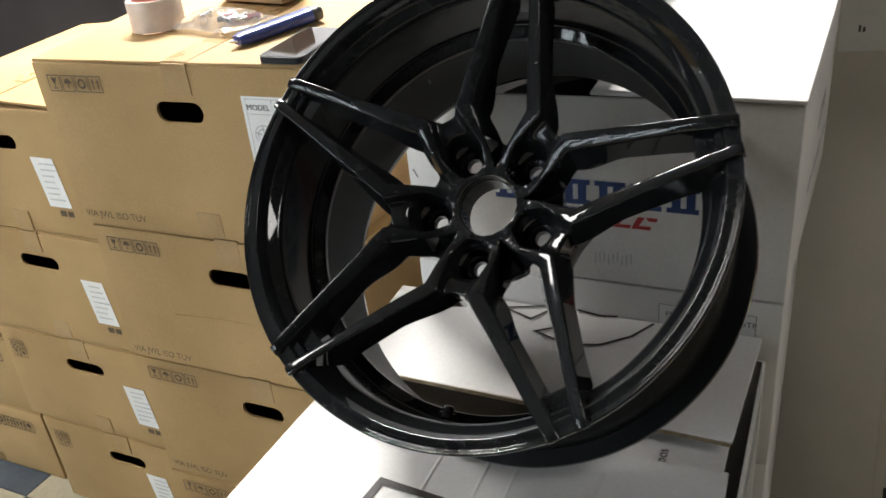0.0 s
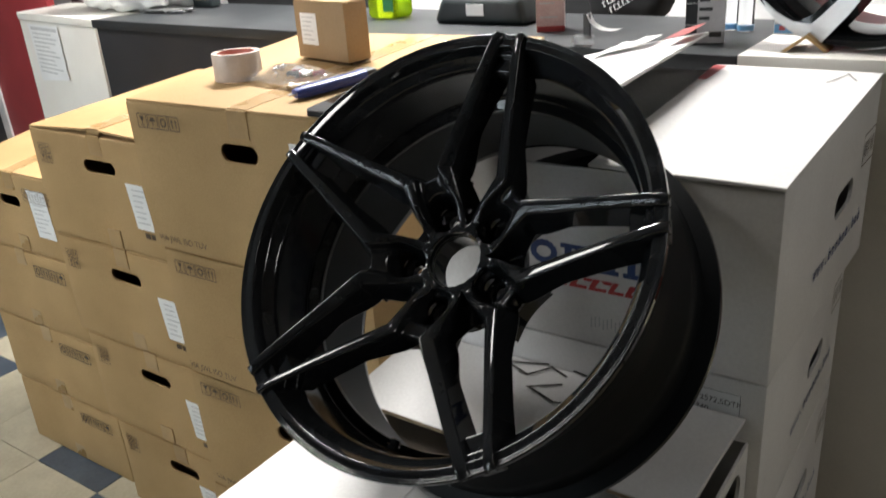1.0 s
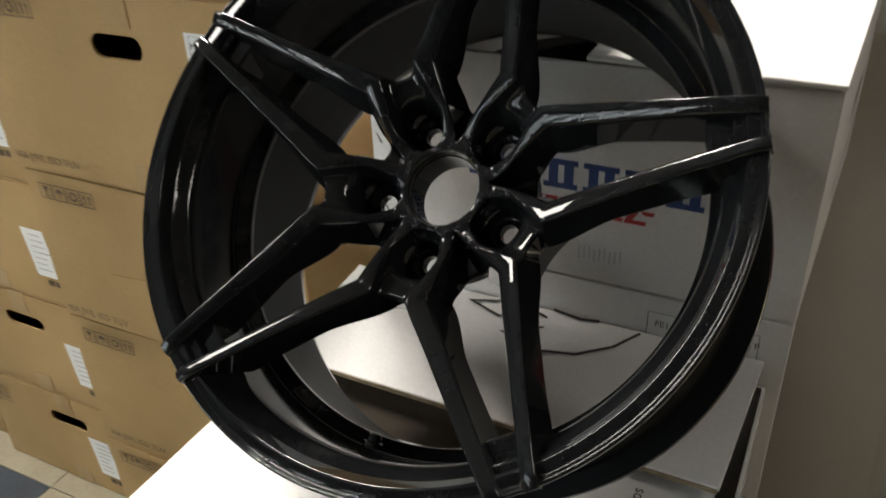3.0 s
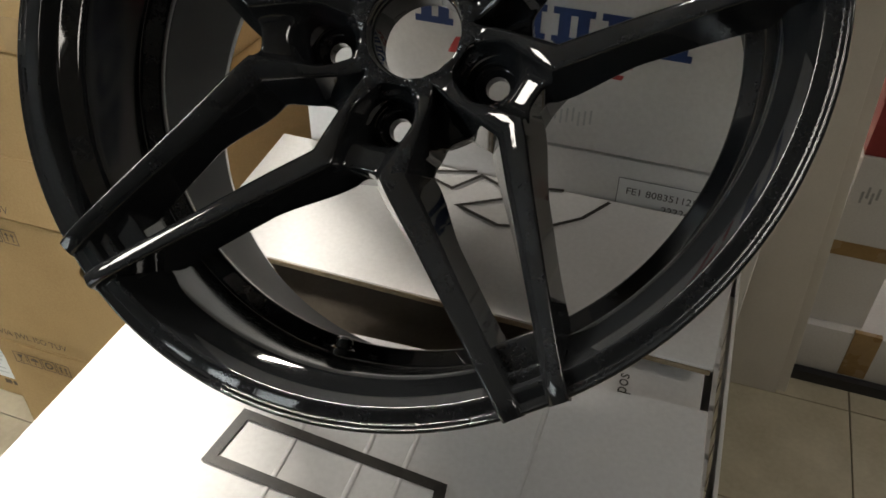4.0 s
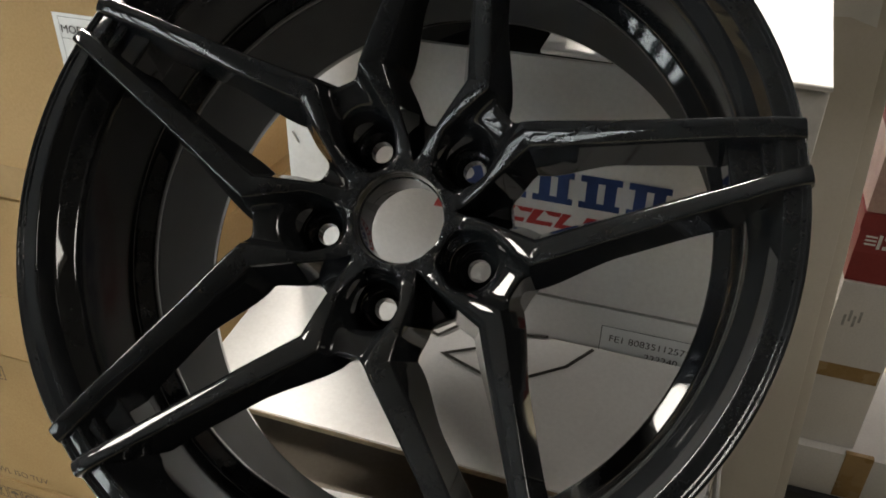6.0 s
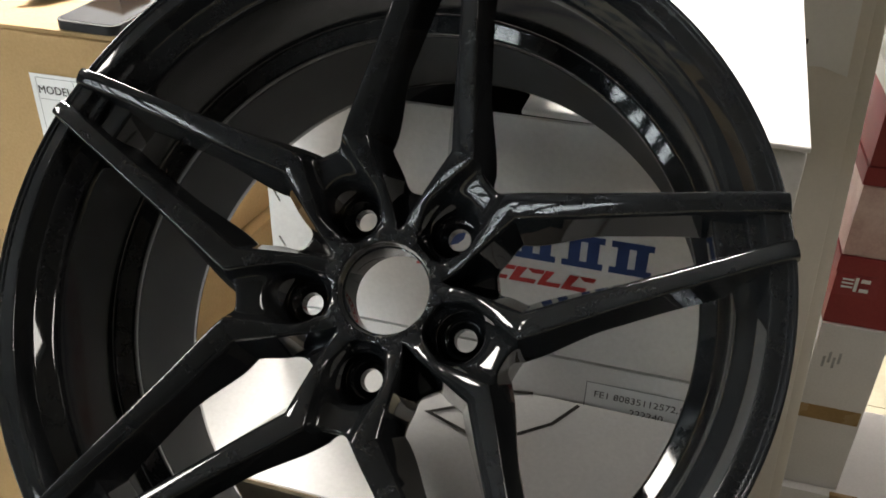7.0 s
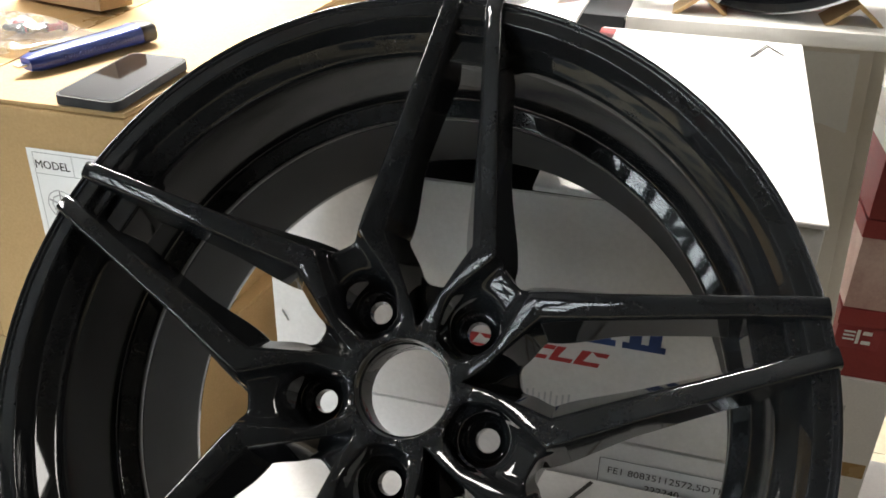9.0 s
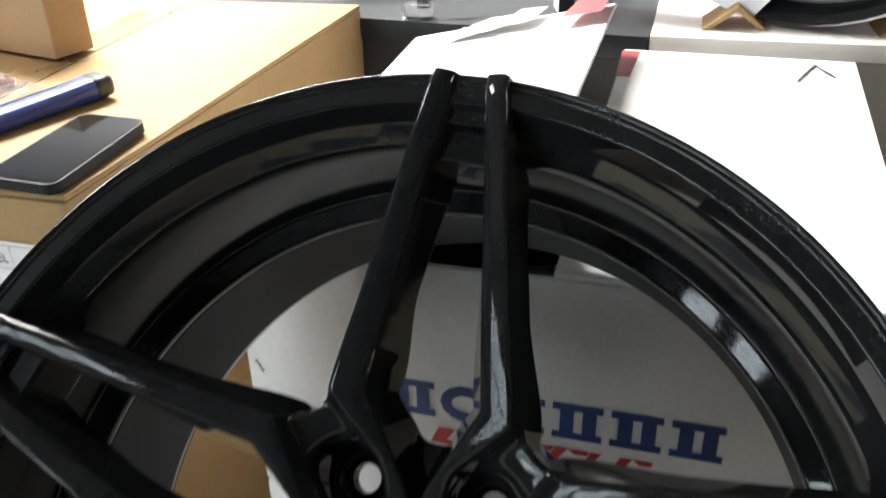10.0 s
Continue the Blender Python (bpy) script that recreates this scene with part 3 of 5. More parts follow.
def shell(w, d, lo, hi, front_hole=None, right_hole=None, thick=0.005, top=True, edge=0.004):
    """A carton's walls; holes are (middle, height, width, height) and go through."""
    bm = bmesh.new()
    bmesh.ops.create_cube(bm, size=1)
    for v in bm.verts:
        v.co = Vector(((v.co.x + 0.5) * w, (v.co.y + 0.5) * d, lo + (v.co.z + 0.5) * (hi - lo)))
    bmesh.ops.bevel(bm, geom=[e for e in bm.edges], offset=edge, segments=2, affect="EDGES", profile=0.6)
    bm.faces.ensure_lookup_table()
    for normal, hole, place in (((0, -1, 0), front_hole, lambda a, b, c: Vector((a, c, b))), ((1, 0, 0), right_hole, lambda a, b, c: Vector((w - c, a, b)))):
        if not hole:
            continue
        bmesh.ops.recalc_face_normals(bm, faces=bm.faces)
        face = max((f for f in bm.faces if f.normal.dot(Vector(normal)) > 0.99), key=lambda f: f.calc_area())
        edges = list(face.edges)
        bmesh.ops.delete(bm, geom=[face], context="FACES_ONLY")
        loop = stadium(*hole)
        vs = [bm.verts.new(place(a, b, 0)) for a, b in loop]
        inner = [bm.verts.new(place(a, b, thick)) for a, b in loop]
        n = len(vs)
        ring = [bm.edges.new((vs[i], vs[(i + 1) % n])) for i in range(n)]
        for i in range(n):
            j = (i + 1) % n
            bm.faces.new((vs[i], vs[j], inner[j], inner[i]))
        bmesh.ops.triangle_fill(bm, use_beauty=True, edges=edges + ring)
    if not top:
        bmesh.ops.recalc_face_normals(bm, faces=bm.faces)
        lid = max((f for f in bm.faces if f.normal.z > 0.99), key=lambda f: f.calc_area())
        bmesh.ops.delete(bm, geom=[lid], context="FACES_ONLY")
    return bm


def icons(a, b, size, m, bm, order=(0, 1, 2, 3), across=4):
    """The handling signs printed on a carton: glass, umbrella, recycling loop, two arrows, each in a frame."""
    for i, kind in enumerate(order):
        x, y = a + (i % across) * size * 1.16, b - (i // across) * size * 1.2
        s = size
        ribbon([(x, y), (x + s, y), (x + s, y + s), (x, y + s)], s * 0.07, m, bm, True)
        f = lambda pts: flat([(x + s * p, y + s * q) for p, q in pts], m, bm)
        if kind == 0:
            f([(0.25, 0.85), (0.42, 0.5), (0.58, 0.5), (0.75, 0.85)])
            f([(0.46, 0.5), (0.46, 0.22), (0.54, 0.22), (0.54, 0.5)])
            f([(0.3, 0.14), (0.7, 0.14), (0.7, 0.21), (0.3, 0.21)])
        elif kind == 1:
            f([(0.15, 0.5), (0.3, 0.75), (0.5, 0.83), (0.7, 0.75), (0.85, 0.5)])
            f([(0.46, 0.5), (0.46, 0.16), (0.54, 0.16), (0.54, 0.5)])
        elif kind == 2:
            ribbon([(x + s * (0.5 + 0.27 * math.cos(t)), y + s * (0.5 + 0.27 * math.sin(t))) for t in [j * math.pi / 5 for j in range(10)]], s * 0.13, m, bm, True)
        else:
            for c in (0.3, 0.7):
                f([(c - 0.05, 0.18), (c + 0.05, 0.18), (c + 0.05, 0.6), (c - 0.05, 0.6)])
                f([(c - 0.14, 0.6), (c + 0.14, 0.6), (c, 0.84)])


def worn(bm, much):
    """Presses a carton's faces inwards here and there, its edges most."""
    long = [e for e in bm.edges if e.calc_length() > 0.09]
    bmesh.ops.subdivide_edges(bm, edges=long, cuts=5, use_grid_fill=True)
    mid = sum((v.co for v in bm.verts), Vector()) / len(bm.verts)
    for v in bm.verts:
        way = Vector((mid.x - v.co.x, mid.y - v.co.y, 0)).normalized()
        v.co += way * much * (0.5 + noise.noise(v.co * 7.0)) + Vector((0, 0, much * 0.6 * noise.noise(v.co * 11.0)))
    return bm


def brown_carton(q, lo, hi, label, hole=None, seam=None, tape_drop=0.06, group="stacked brown cartons", gap=0.003, lift=0.0):
    lo, hi = lo + Z0, hi + Z0
    mid = q((q.w / 2, q.d / 2, lo))
    ob = thing("cardboard_box", mid, label, "carton", group)
    body = shell(q.w, q.d, lo + 0.001, hi - 0.006, (hole[0], hi - hole[1], hole[2], hole[3]) if hole else None)
    part("carton_body", worn(mapped(body, q), 0.0022), KRAFT, ob)
    s = q.w * (seam if seam else 0.5)
    for a, b, tilt in ((0.001, s - gap, 1), (s + gap, q.w - 0.001, -1)):
        flap = block((a, 0.0035, hi - 0.006), (b, q.d, hi - 0.0005), 0.002, 2)
        for v in flap.verts:
            near = (v.co.x - a) / (b - a) if tilt > 0 else (b - v.co.x) / (b - a)
            v.co.z += lift * max(0.0, near) ** 2
        part("top_flap", mapped(flap, q), KRAFT, ob)
    strip = block((s - 0.024, 0.004, hi - 0.0012), (s + 0.024, q.d - 0.004, hi + 0.0003 + lift), 0)
    block((s - 0.024, -0.0003, hi - tape_drop), (s + 0.024, 0.004, hi - 0.002), 0, 1, strip)
    part("tape_strip", mapped(strip, q), BROWN_TAPE, ob, "brown packing tape over the seam")
    foot = block((s - 0.026, -0.0003, lo + 0.003), (s + 0.022, 0.004, lo + tape_drop * 0.95), 0)
    part("tape_end", mapped(foot, q), BROWN_TAPE, ob, "end of the bottom tape")
    return ob


def on_front(q, lift=0.0009):
    """The face of a carton's front, with its origin at the lower left."""
    a, b = q((0, 0, 0)), q((q.w, 0, 0))
    return face_frame(a + Vector((0, -lift, 0)), b - a, (0, 0, 1))


def paper_label(ob, name, m, a, b, w, h, lines, label, lean=0.0):
    pts = [(a, b), (a + w, b), (a + w + lean, b + h), (a + lean, b + h)]
    sheet = part(name, flat(pts, m), PAPER, ob, label)
    up = m @ Matrix.Translation((0, 0, 0.0004))
    rows = []
    for i in range(lines):
        y = b + h * (0.92 - 0.84 * (i + 0.5) / lines)
        rows.append((a + w * 0.1, y, w * random.uniform(0.4, 0.8), h * 0.22 / lines))
    part("small_print", bars(rows, up), PALE_INK, sheet, "grey lines of small print")
    return sheet


# columns of the brown stack: plan and the tops of the layers
COL_A = Quad((-0.900, 0.240), (-0.362, 0.243), (-0.335, 0.848), (-0.975, 0.815))
COL_B = Quad((-1.495, 0.357), (-0.965, 0.357), (-1.01, 0.95), (-1.545, 0.93))
COL_C = Quad((-2.020, 0.390), (-1.510, 0.390), (-1.60, 0.95), (-2.22, 0.93))


def shifted(q, dx, dy=0.0, rise=(0, 1, 0.0)):
    return Quad(*[(p.x + dx, p.y + dy) for p in q.c], rise)


A_TOPS = [0.065, -0.232, -0.517, -0.811, -1.165]
for i, (hi, lo) in enumerate(zip(A_TOPS, A_TOPS[1:])):
    q = shifted(COL_A, 0.0 if i == 0 else 0.016, 0.0 if i == 0 else 0.004, (Z0 + lo, Z0 + hi, 0.032 if i == 0 else 0.0))
    ob = brown_carton(q, lo, hi, "tall brown corrugated carton with a hand hole, closed with tape", (0.292, 0.079, 0.094, 0.034), 0.56, 0.050)
    m = on_front(q)
    base = Z0 + lo
    marks = bmesh.new()
    icons(0.030, Z0 + hi - 0.052, 0.026, m, marks)
    part("handling_print", marks, FADED_INK, ob, "four printed handling signs")
    if i == 1:  # the front is creased and stands out at its foot
        a0 = q((0, 0, 0))
        fold = face_frame((a0.x, a0.y - 0.0085, base + 0.009), (1, 0.0056, 0), (0, 0.0078, 0.11))
        crease = bmesh.new()
        outline = [(0.002, 0.0), (0.05, 0.032), (0.085, 0.062), (0.143, 0.104), (0.235, 0.110), (0.33, 0.111), (0.532, 0.108), (0.534, 0.0)]
        lower = [crease.verts.new(fold @ Vector((x, y, 0.0))) for x, y in outline]
        upper = [crease.verts.new(fold @ Vector((x, y, -0.0025))) for x, y in outline]
        crease.faces.new(lower)
        crease.faces.new(upper)
        for k in range(len(outline)):
            n = (k + 1) % len(outline)
            crease.faces.new((lower[k], lower[n], upper[n], upper[k]))
        part("creased_fold", crease, KRAFT, ob, "creased lower part of the front")
        m = fold @ Matrix.Translation((0, -base - 0.009, 0.0006))
    if i < 3:
        part("stamp_line", text_bm("VIA JWL ISO TUV", 0.0185, m @ Matrix.Translation((0.02, base + 0.016, 0))), FADED_INK, ob, "printed line of capitals")
    if i == 0:
        sheet = part("model_label", flat([(0.417, Z0 - 0.085), (0.531, Z0 - 0.085), (0.531, Z0 + 0.018), (0.417, Z0 + 0.018)], m), PAPER, ob, "white paper label with a heading and a wheel drawing")
        up = m @ Matrix.Translation((0, 0, 0.0004))
        heading = text_bm("MODEL", 0.0124, up @ Matrix.Translation((0.4245, Z0 - 0.003, 0)))
        part("heading", text_bm("MODEL", 0.0124, up @ Matrix.Translation((0.4250, Z0 - 0.003, 0.0002)), bm=heading), INK, sheet)
        rules = ribbon([(0.424, Z0 - 0.082), (0.528, Z0 - 0.082), (0.528, Z0 + 0.014), (0.424, Z0 + 0.014)], 0.0007, up, None, True)
        ribbon([(0.424, Z0 - 0.009), (0.528, Z0 - 0.009)], 0.0007, up, rules)
        ribbon([(0.470, Z0 - 0.009), (0.470, Z0 + 0.014)], 0.0007, up, rules)
        drawn = [(0.447 + 0.016 * math.cos(t * 0.4), Z0 - 0.042 + 0.016 * math.sin(t * 0.4)) for t in range(16)]
        ribbon(drawn, 0.0010, up, rules, True)
        ribbon([(0.447 + 0.011 * math.cos(t * 0.8), Z0 - 0.042 + 0.011 * math.sin(t * 0.8)) for t in range(8)], 0.0012, up, rules, True)
        for t in range(5):
            c, s = math.cos(t * 1.2566 + 0.3), math.sin(t * 1.2566 + 0.3)
            ribbon([(0.447 + 0.004 * c, Z0 - 0.042 + 0.004 * s), (0.447 + 0.015 * c, Z0 - 0.042 + 0.015 * s)], 0.0018, up, rules)
        part("label_rule", rules, GREY_INK, sheet)

B_TOPS = [-0.065, -0.345, -0.622, -0.893, -1.164]
for i, (hi, lo) in enumerate(zip(B_TOPS, B_TOPS[1:])):
    q = shifted(COL_B, (0.0, 0.0, 0.025, 0.06)[i], 0.0, (Z0 + lo, Z0 + hi, 0.025 if i == 0 else 0.0))
    ob = brown_carton(q, lo, hi, "brown corrugated carton with a hand hole and a paper label", (0.265, 0.078, 0.118, 0.032), 0.50, 0.05, gap=0.006, lift=0.012 if i == 0 else 0.0)
    m = on_front(q)
    marks = bmesh.new()
    icons(0.028, Z0 + hi - 0.062, 0.022, m, marks, (2, 3, 0, 1), 2)
    part("handling_print", marks, FADED_INK, ob, "small printed handling signs")
    paper_label(ob, "paper_label", m, 0.366 + (0.0, 0.026, 0.022, -0.035)[i], Z0 + hi - 0.212, 0.062, 0.108, 7, "white printed delivery label", -0.013)
    part("stamp_patch", bars([(0.389 + (0.0, 0.026, 0.022, -0.035)[i], Z0 + hi - 0.232, 0.018, 0.013), (0.411 + (0.0, 0.026, 0.022, -0.035)[i], Z0 + hi - 0.232, 0.016, 0.013)], m), FADED_INK, ob, "dark printed squares")

C_TOPS = [-0.222, -0.455, -0.700, -0.934, -1.164]
for i, (hi, lo) in enumerate(zip(C_TOPS, C_TOPS[1:])):
    q = shifted(COL_C, (0.03, -0.02, 0.0, 0.012)[i], 0.0, (Z0 + lo, Z0 + hi, 0.025 if i == 0 else 0.0))
    hole = (0.235, 0.085, 0.10, 0.032) if i == 0 else None
    ob = brown_carton(q, lo, hi, "low brown corrugated carton with printed signs, closed with tape", hole, 0.5, 0.05)
    m = on_front(q)
    marks = bmesh.new()
    icons(0.315, Z0 + hi - 0.075, 0.033, m, marks, (2, 3, 3, 1))
    part("handling_print", marks, INK if i else FADED_INK, ob, "four printed handling signs")
    if i == 0:
        paper_label(ob, "paper_label", m, 0.345, Z0 + hi - 0.175, 0.085, 0.135, 9, "white printed delivery label", -0.010)


# ---- white boxes ----
def white_flap(name, corners, ob, label, thick=0.005):
    """A loose flap: its four corners; the card is thick downwards."""
    bm = bmesh.new()
    top = [Vector((x, y, z + Z0)) for x, y, z in corners]
    n = (top[1] - top[0]).cross(top[2] - top[0]).normalized()
    if n.z < 0:
        n = -n
    vs = [bm.verts.new(p) for p in top] + [bm.verts.new(p - n * thick) for p in top]
    bm.faces.new(vs[:4])
    bm.faces.new(vs[4:])
    for i in range(4):
        bm.faces.new((vs[i], vs[(i + 1) % 4], vs[4 + (i + 1) % 4], vs[4 + i]))
    bmesh.ops.bevel(bm, geom=bm.edges[:], offset=0.001, segments=1, affect="EDGES")
    return part(name, bm, WHITE_CARD, ob, label)


WX0, WX1, WY0, WY1 = -0.236, 0.277, 0.272, 0.790
front_m = face_frame((0, WY0 - 0.0009, 0), (1, 0, 0), (0, 0, 1))
W_TOPS = [0.026, -0.2335, -0.496, -0.830, -1.165]
for i, (hi, lo) in enumerate(zip(W_TOPS, W_TOPS[1:])):
    rear = Quad((WX0, WY0), (WX1, WY0), (WX1 + (0.020 if i == 0 else 0.0), WY1 - (0.012 if i == 0 else 0.0)), (WX0, WY1 - (0.012 if i == 0 else 0.0)), (Z0 + lo, Z0 + hi, 0.032 if i == 0 else 0.0))
    mid = rear((rear.w / 2, rear.d / 2, lo + Z0))
    ob = thing("white_carton", mid, "open white carton with a lifted flap and coloured print" if i == 0 else "closed white wheel carton with a hand hole and side print",
               "carton", "stacked white cartons")
    hole = (0.325, Z0 + hi - 0.125, 0.105, 0.036)
    body = shell(rear.w, rear.d, lo + Z0 + 0.0015, hi + Z0, None, hole, top=i > 0)
    part("carton_body", mapped(body, rear), WHITE_CARD, ob)
    # plain dark ring added inside, so the hand hole does not show lit card
    dark_ring = lathe([(0.20, lo + Z0 + 0.02), (0.235, lo + Z0 + 0.02), (0.235, hi + Z0 - 0.10), (0.19, hi + Z0 - 0.10)], 48, "z", ((WX0 + WX1) / 2, (WY0 + WY1) / 2, 0), closed=True)
    tagged(part("hole_darkener", dark_ring, DULLED_BLACK), "dark ring added inside a white carton to blacken its hand hole", "wheel rim", "packed rims")
    slant = face_frame((WX1 + 0.0009, WY0, 0), (0.020 if i == 0 else 0.0, 0.518, 0), (0, 0, 1))
    z = Z0 + hi - 0.186
    dark_line = bmesh.new()
    for j in range(14):
        a, tall = 0.178 + 0.0205 * j, (0.014, 0.014, 0.014, 0.005, 0.021, 0.014, 0.014, 0.021, 0.014, 0.019, 0.005, 0.021, 0.014, 0.022)[j]
        if tall < 0.006:
            bars([(a + 0.005, z, 0.005, 0.005)], slant, dark_line)
        elif j < 3:
            ribbon([(a, z + tall), (a + 0.004, z), (a + 0.0075, z + tall), (a + 0.011, z), (a + 0.015, z + tall)], 0.0032, slant, dark_line)
        else:
            ribbon([(a + 0.0075 + 0.0055 * math.cos(1.05 * k), z + 0.007 + 0.0058 * math.sin(1.05 * k)) for k in range(6)], 0.0032, slant, dark_line, True)
            bars([(a + 0.0005, z, 0.0034, tall)], slant, dark_line)
    part("side_print", dark_line, BLUE_INK, ob, "dark blue line of side print")
    top = Z0 + hi - 0.040
    stamp = ribbon([(0.425, top - 0.050), (0.505, top - 0.050), (0.505, top), (0.425, top)], 0.0022, slant, None, True)
    bars([(0.435, top - 0.038, 0.0035, 0.026), (0.444, top - 0.038, 0.0035, 0.026), (0.476, top - 0.038, 0.0045, 0.026), (0.487, top - 0.038, 0.0045, 0.026)], slant, stamp)
    ribbon([(0.453, top - 0.012), (0.459, top - 0.038), (0.466, top - 0.012)], 0.0035, slant, stamp)
    part("side_stamp", stamp, FADED_INK, ob, "stamped block of handling signs")
    if i == 0:
        # word blocks: blue above, red slanted below
        blue = bmesh.new()
        for j in range(6):
            x, w, b, t = -0.103 + 0.0462 * j, 0.040, Z0 - 0.1195, Z0 - 0.0840
            if j == 1:
                ribbon([(x + w / 2 + 0.0165 * math.cos(a * 0.45), (b + t) / 2 + 0.0135 * math.sin(a * 0.45)) for a in range(14)], 0.0095, front_m, blue, True)
            else:
                bars([(x, b, w, 0.0070), (x, t - 0.0070, w, 0.0070), (x + w * 0.15, b + 0.0070, w * 0.28, t - b - 0.014), (x + w * 0.60, b + 0.0070, w * 0.28, t - b - 0.014)], front_m, blue)
        part("blue_print", blue, BLUE_INK, ob, "row of blue printed shapes")
        red = bmesh.new()
        for j, w in enumerate((0.036, 0.026, 0.026, 0.026, 0.022, 0.024)):
            x = (-0.068, -0.028, 0.002, 0.031, 0.060, 0.084)[j]
            b, t, k = Z0 - 0.1475, Z0 - 0.1300, 0.008
            flat([(x, b), (x + w, b), (x + w + 0.002, b + 0.005), (x + 0.002, b + 0.005)], front_m, red)
            flat([(x + 0.002, b + 0.005), (x + w * 0.4, b + 0.005), (x + w * 0.4 + k, t), (x + k, t)], front_m, red)
            if j not in (4,):
                flat([(x + w * 0.6 + k, t - 0.005), (x + w + k, t - 0.005), (x + w + k + 0.002, t), (x + w * 0.4 + k, t)], front_m, red)
        part("red_print", red, RED_INK, ob, "row of red slanted printed shapes")
        marks = bmesh.new()
        for j in range(9):
            bars([(0.035 + 0.006 * j, Z0 - 0.205 + 0.002 * (j % 3), 0.002, 0.016)], front_m, marks)
        part("faint_stamp", marks, PALE_INK, ob, "faint grey stamped strokes")
        for x, z in ((-0.224, -0.095), (-0.222, -0.150), (-0.218, -0.192)):
            part("staple", block((x - 0.001, WY0 - 0.0018, z + Z0 - 0.007), (x + 0.001, WY0 - 0.0004, z + Z0 + 0.007), 0.0004, 1, None,
                                 Matrix.Translation((x, 0, z + Z0)) @ Matrix.Rotation(radians(-28), 4, "Y") @ Matrix.Translation((-x, 0, -z - Z0))), STEEL, ob, "bent wire staple")
        white_flap("flap_right", ((0.032, WY0 - 0.0035, 0.0350), (WX1 + 0.001, WY0 - 0.0035, 0.0330), (WX1 + 0.021, 0.779, 0.0665), (0.036, 0.779, 0.0690)), ob, "closed top flap")
        lifted = white_flap("flap_left", ((WX0, WY0 + 0.006, 0.030), (0.018, WY0 + 0.012, 0.105), (0.022, WY1 - 0.02, 0.126), (WX0, WY1 - 0.004, 0.070)), ob, "top flap standing open")
        fm = face_frame(Vector((WX0, WY0, Z0 + 0.0325)), (0.254, 0.0, 0.075), (0, 0.508, 0.030))
        part("red_tape", flat([(0.212, 0.430), (0.263, 0.410), (0.266, 0.498), (0.226, 0.498)], fm @ Matrix.Translation((0, 0, 0.004))), RED_CARD, lifted, "torn scrap of red tape")
        film = bmesh.new()  # crumpled film left along the flap's far edge
        bmesh.ops.create_grid(film, x_segments=24, y_segments=7, size=0.5)
        for v in film.verts:
            u, w = v.co.x + 0.5, v.co.y + 0.5
            lump = 0.5 + noise.noise(Vector((u * 6.0, w * 2.5, 8.0)))
            v.co = fm @ Vector((0.062 + 0.112 * u + 0.012 * w, 0.452 + 0.050 * w + 0.010 * noise.noise(Vector((u * 5, 0, 2))), 0.0045 + 0.010 * max(0.0, lump) * math.sin(math.pi * min(1.0, 0.12 + u * 0.9)) * (0.3 + 0.7 * w)))
        part("torn_film", film, BAG_FILM, lifted, "crumpled torn plastic film", 60)
        rm = face_frame(Vector((0.034, WY0, Z0 + 0.0358)), (1, 0, -0.009), (0, 0.506, 0.0335))
        part("red_tape", flat([(0.0, 0.41), (0.016, 0.41), (0.022, 0.502), (0.0, 0.502)], rm), RED_CARD, ob, "torn scrap of red tape")
        part("pencil_tick", ribbon([(0.195, 0.428), (0.207, 0.458), (0.2175, 0.485), (0.226, 0.466), (0.236, 0.446)], 0.0026, rm @ Matrix.Translation((0, 0, 0.001))), INK, ob, "pencilled arrow mark")
    if i == 1:
        sheet = part("code_label", flat([(0.122, Z0 - 0.302), (0.246, Z0 - 0.302), (0.246, Z0 - 0.2545), (0.122, Z0 - 0.2545)], front_m), PAPER, ob, "white code label with a black rule")
        up = front_m @ Matrix.Translation((0, 0, 0.0005))
        part("label_rule", ribbon([(0.1225, Z0 - 0.2995), (0.2455, Z0 - 0.2995), (0.2455, Z0 - 0.255), (0.1225, Z0 - 0.255)], 0.0007, up, None, True), INK, sheet)
        part("code_line", text_bm("FE1 80835112572,5DTP", 0.0118, up @ Matrix.Translation((0.131, Z0 - 0.2735, 0))), INK, sheet)
        part("code_line", text_bm("222240", 0.0118, up @ Matrix.Translation((0.170, Z0 - 0.289, 0))), INK, sheet)

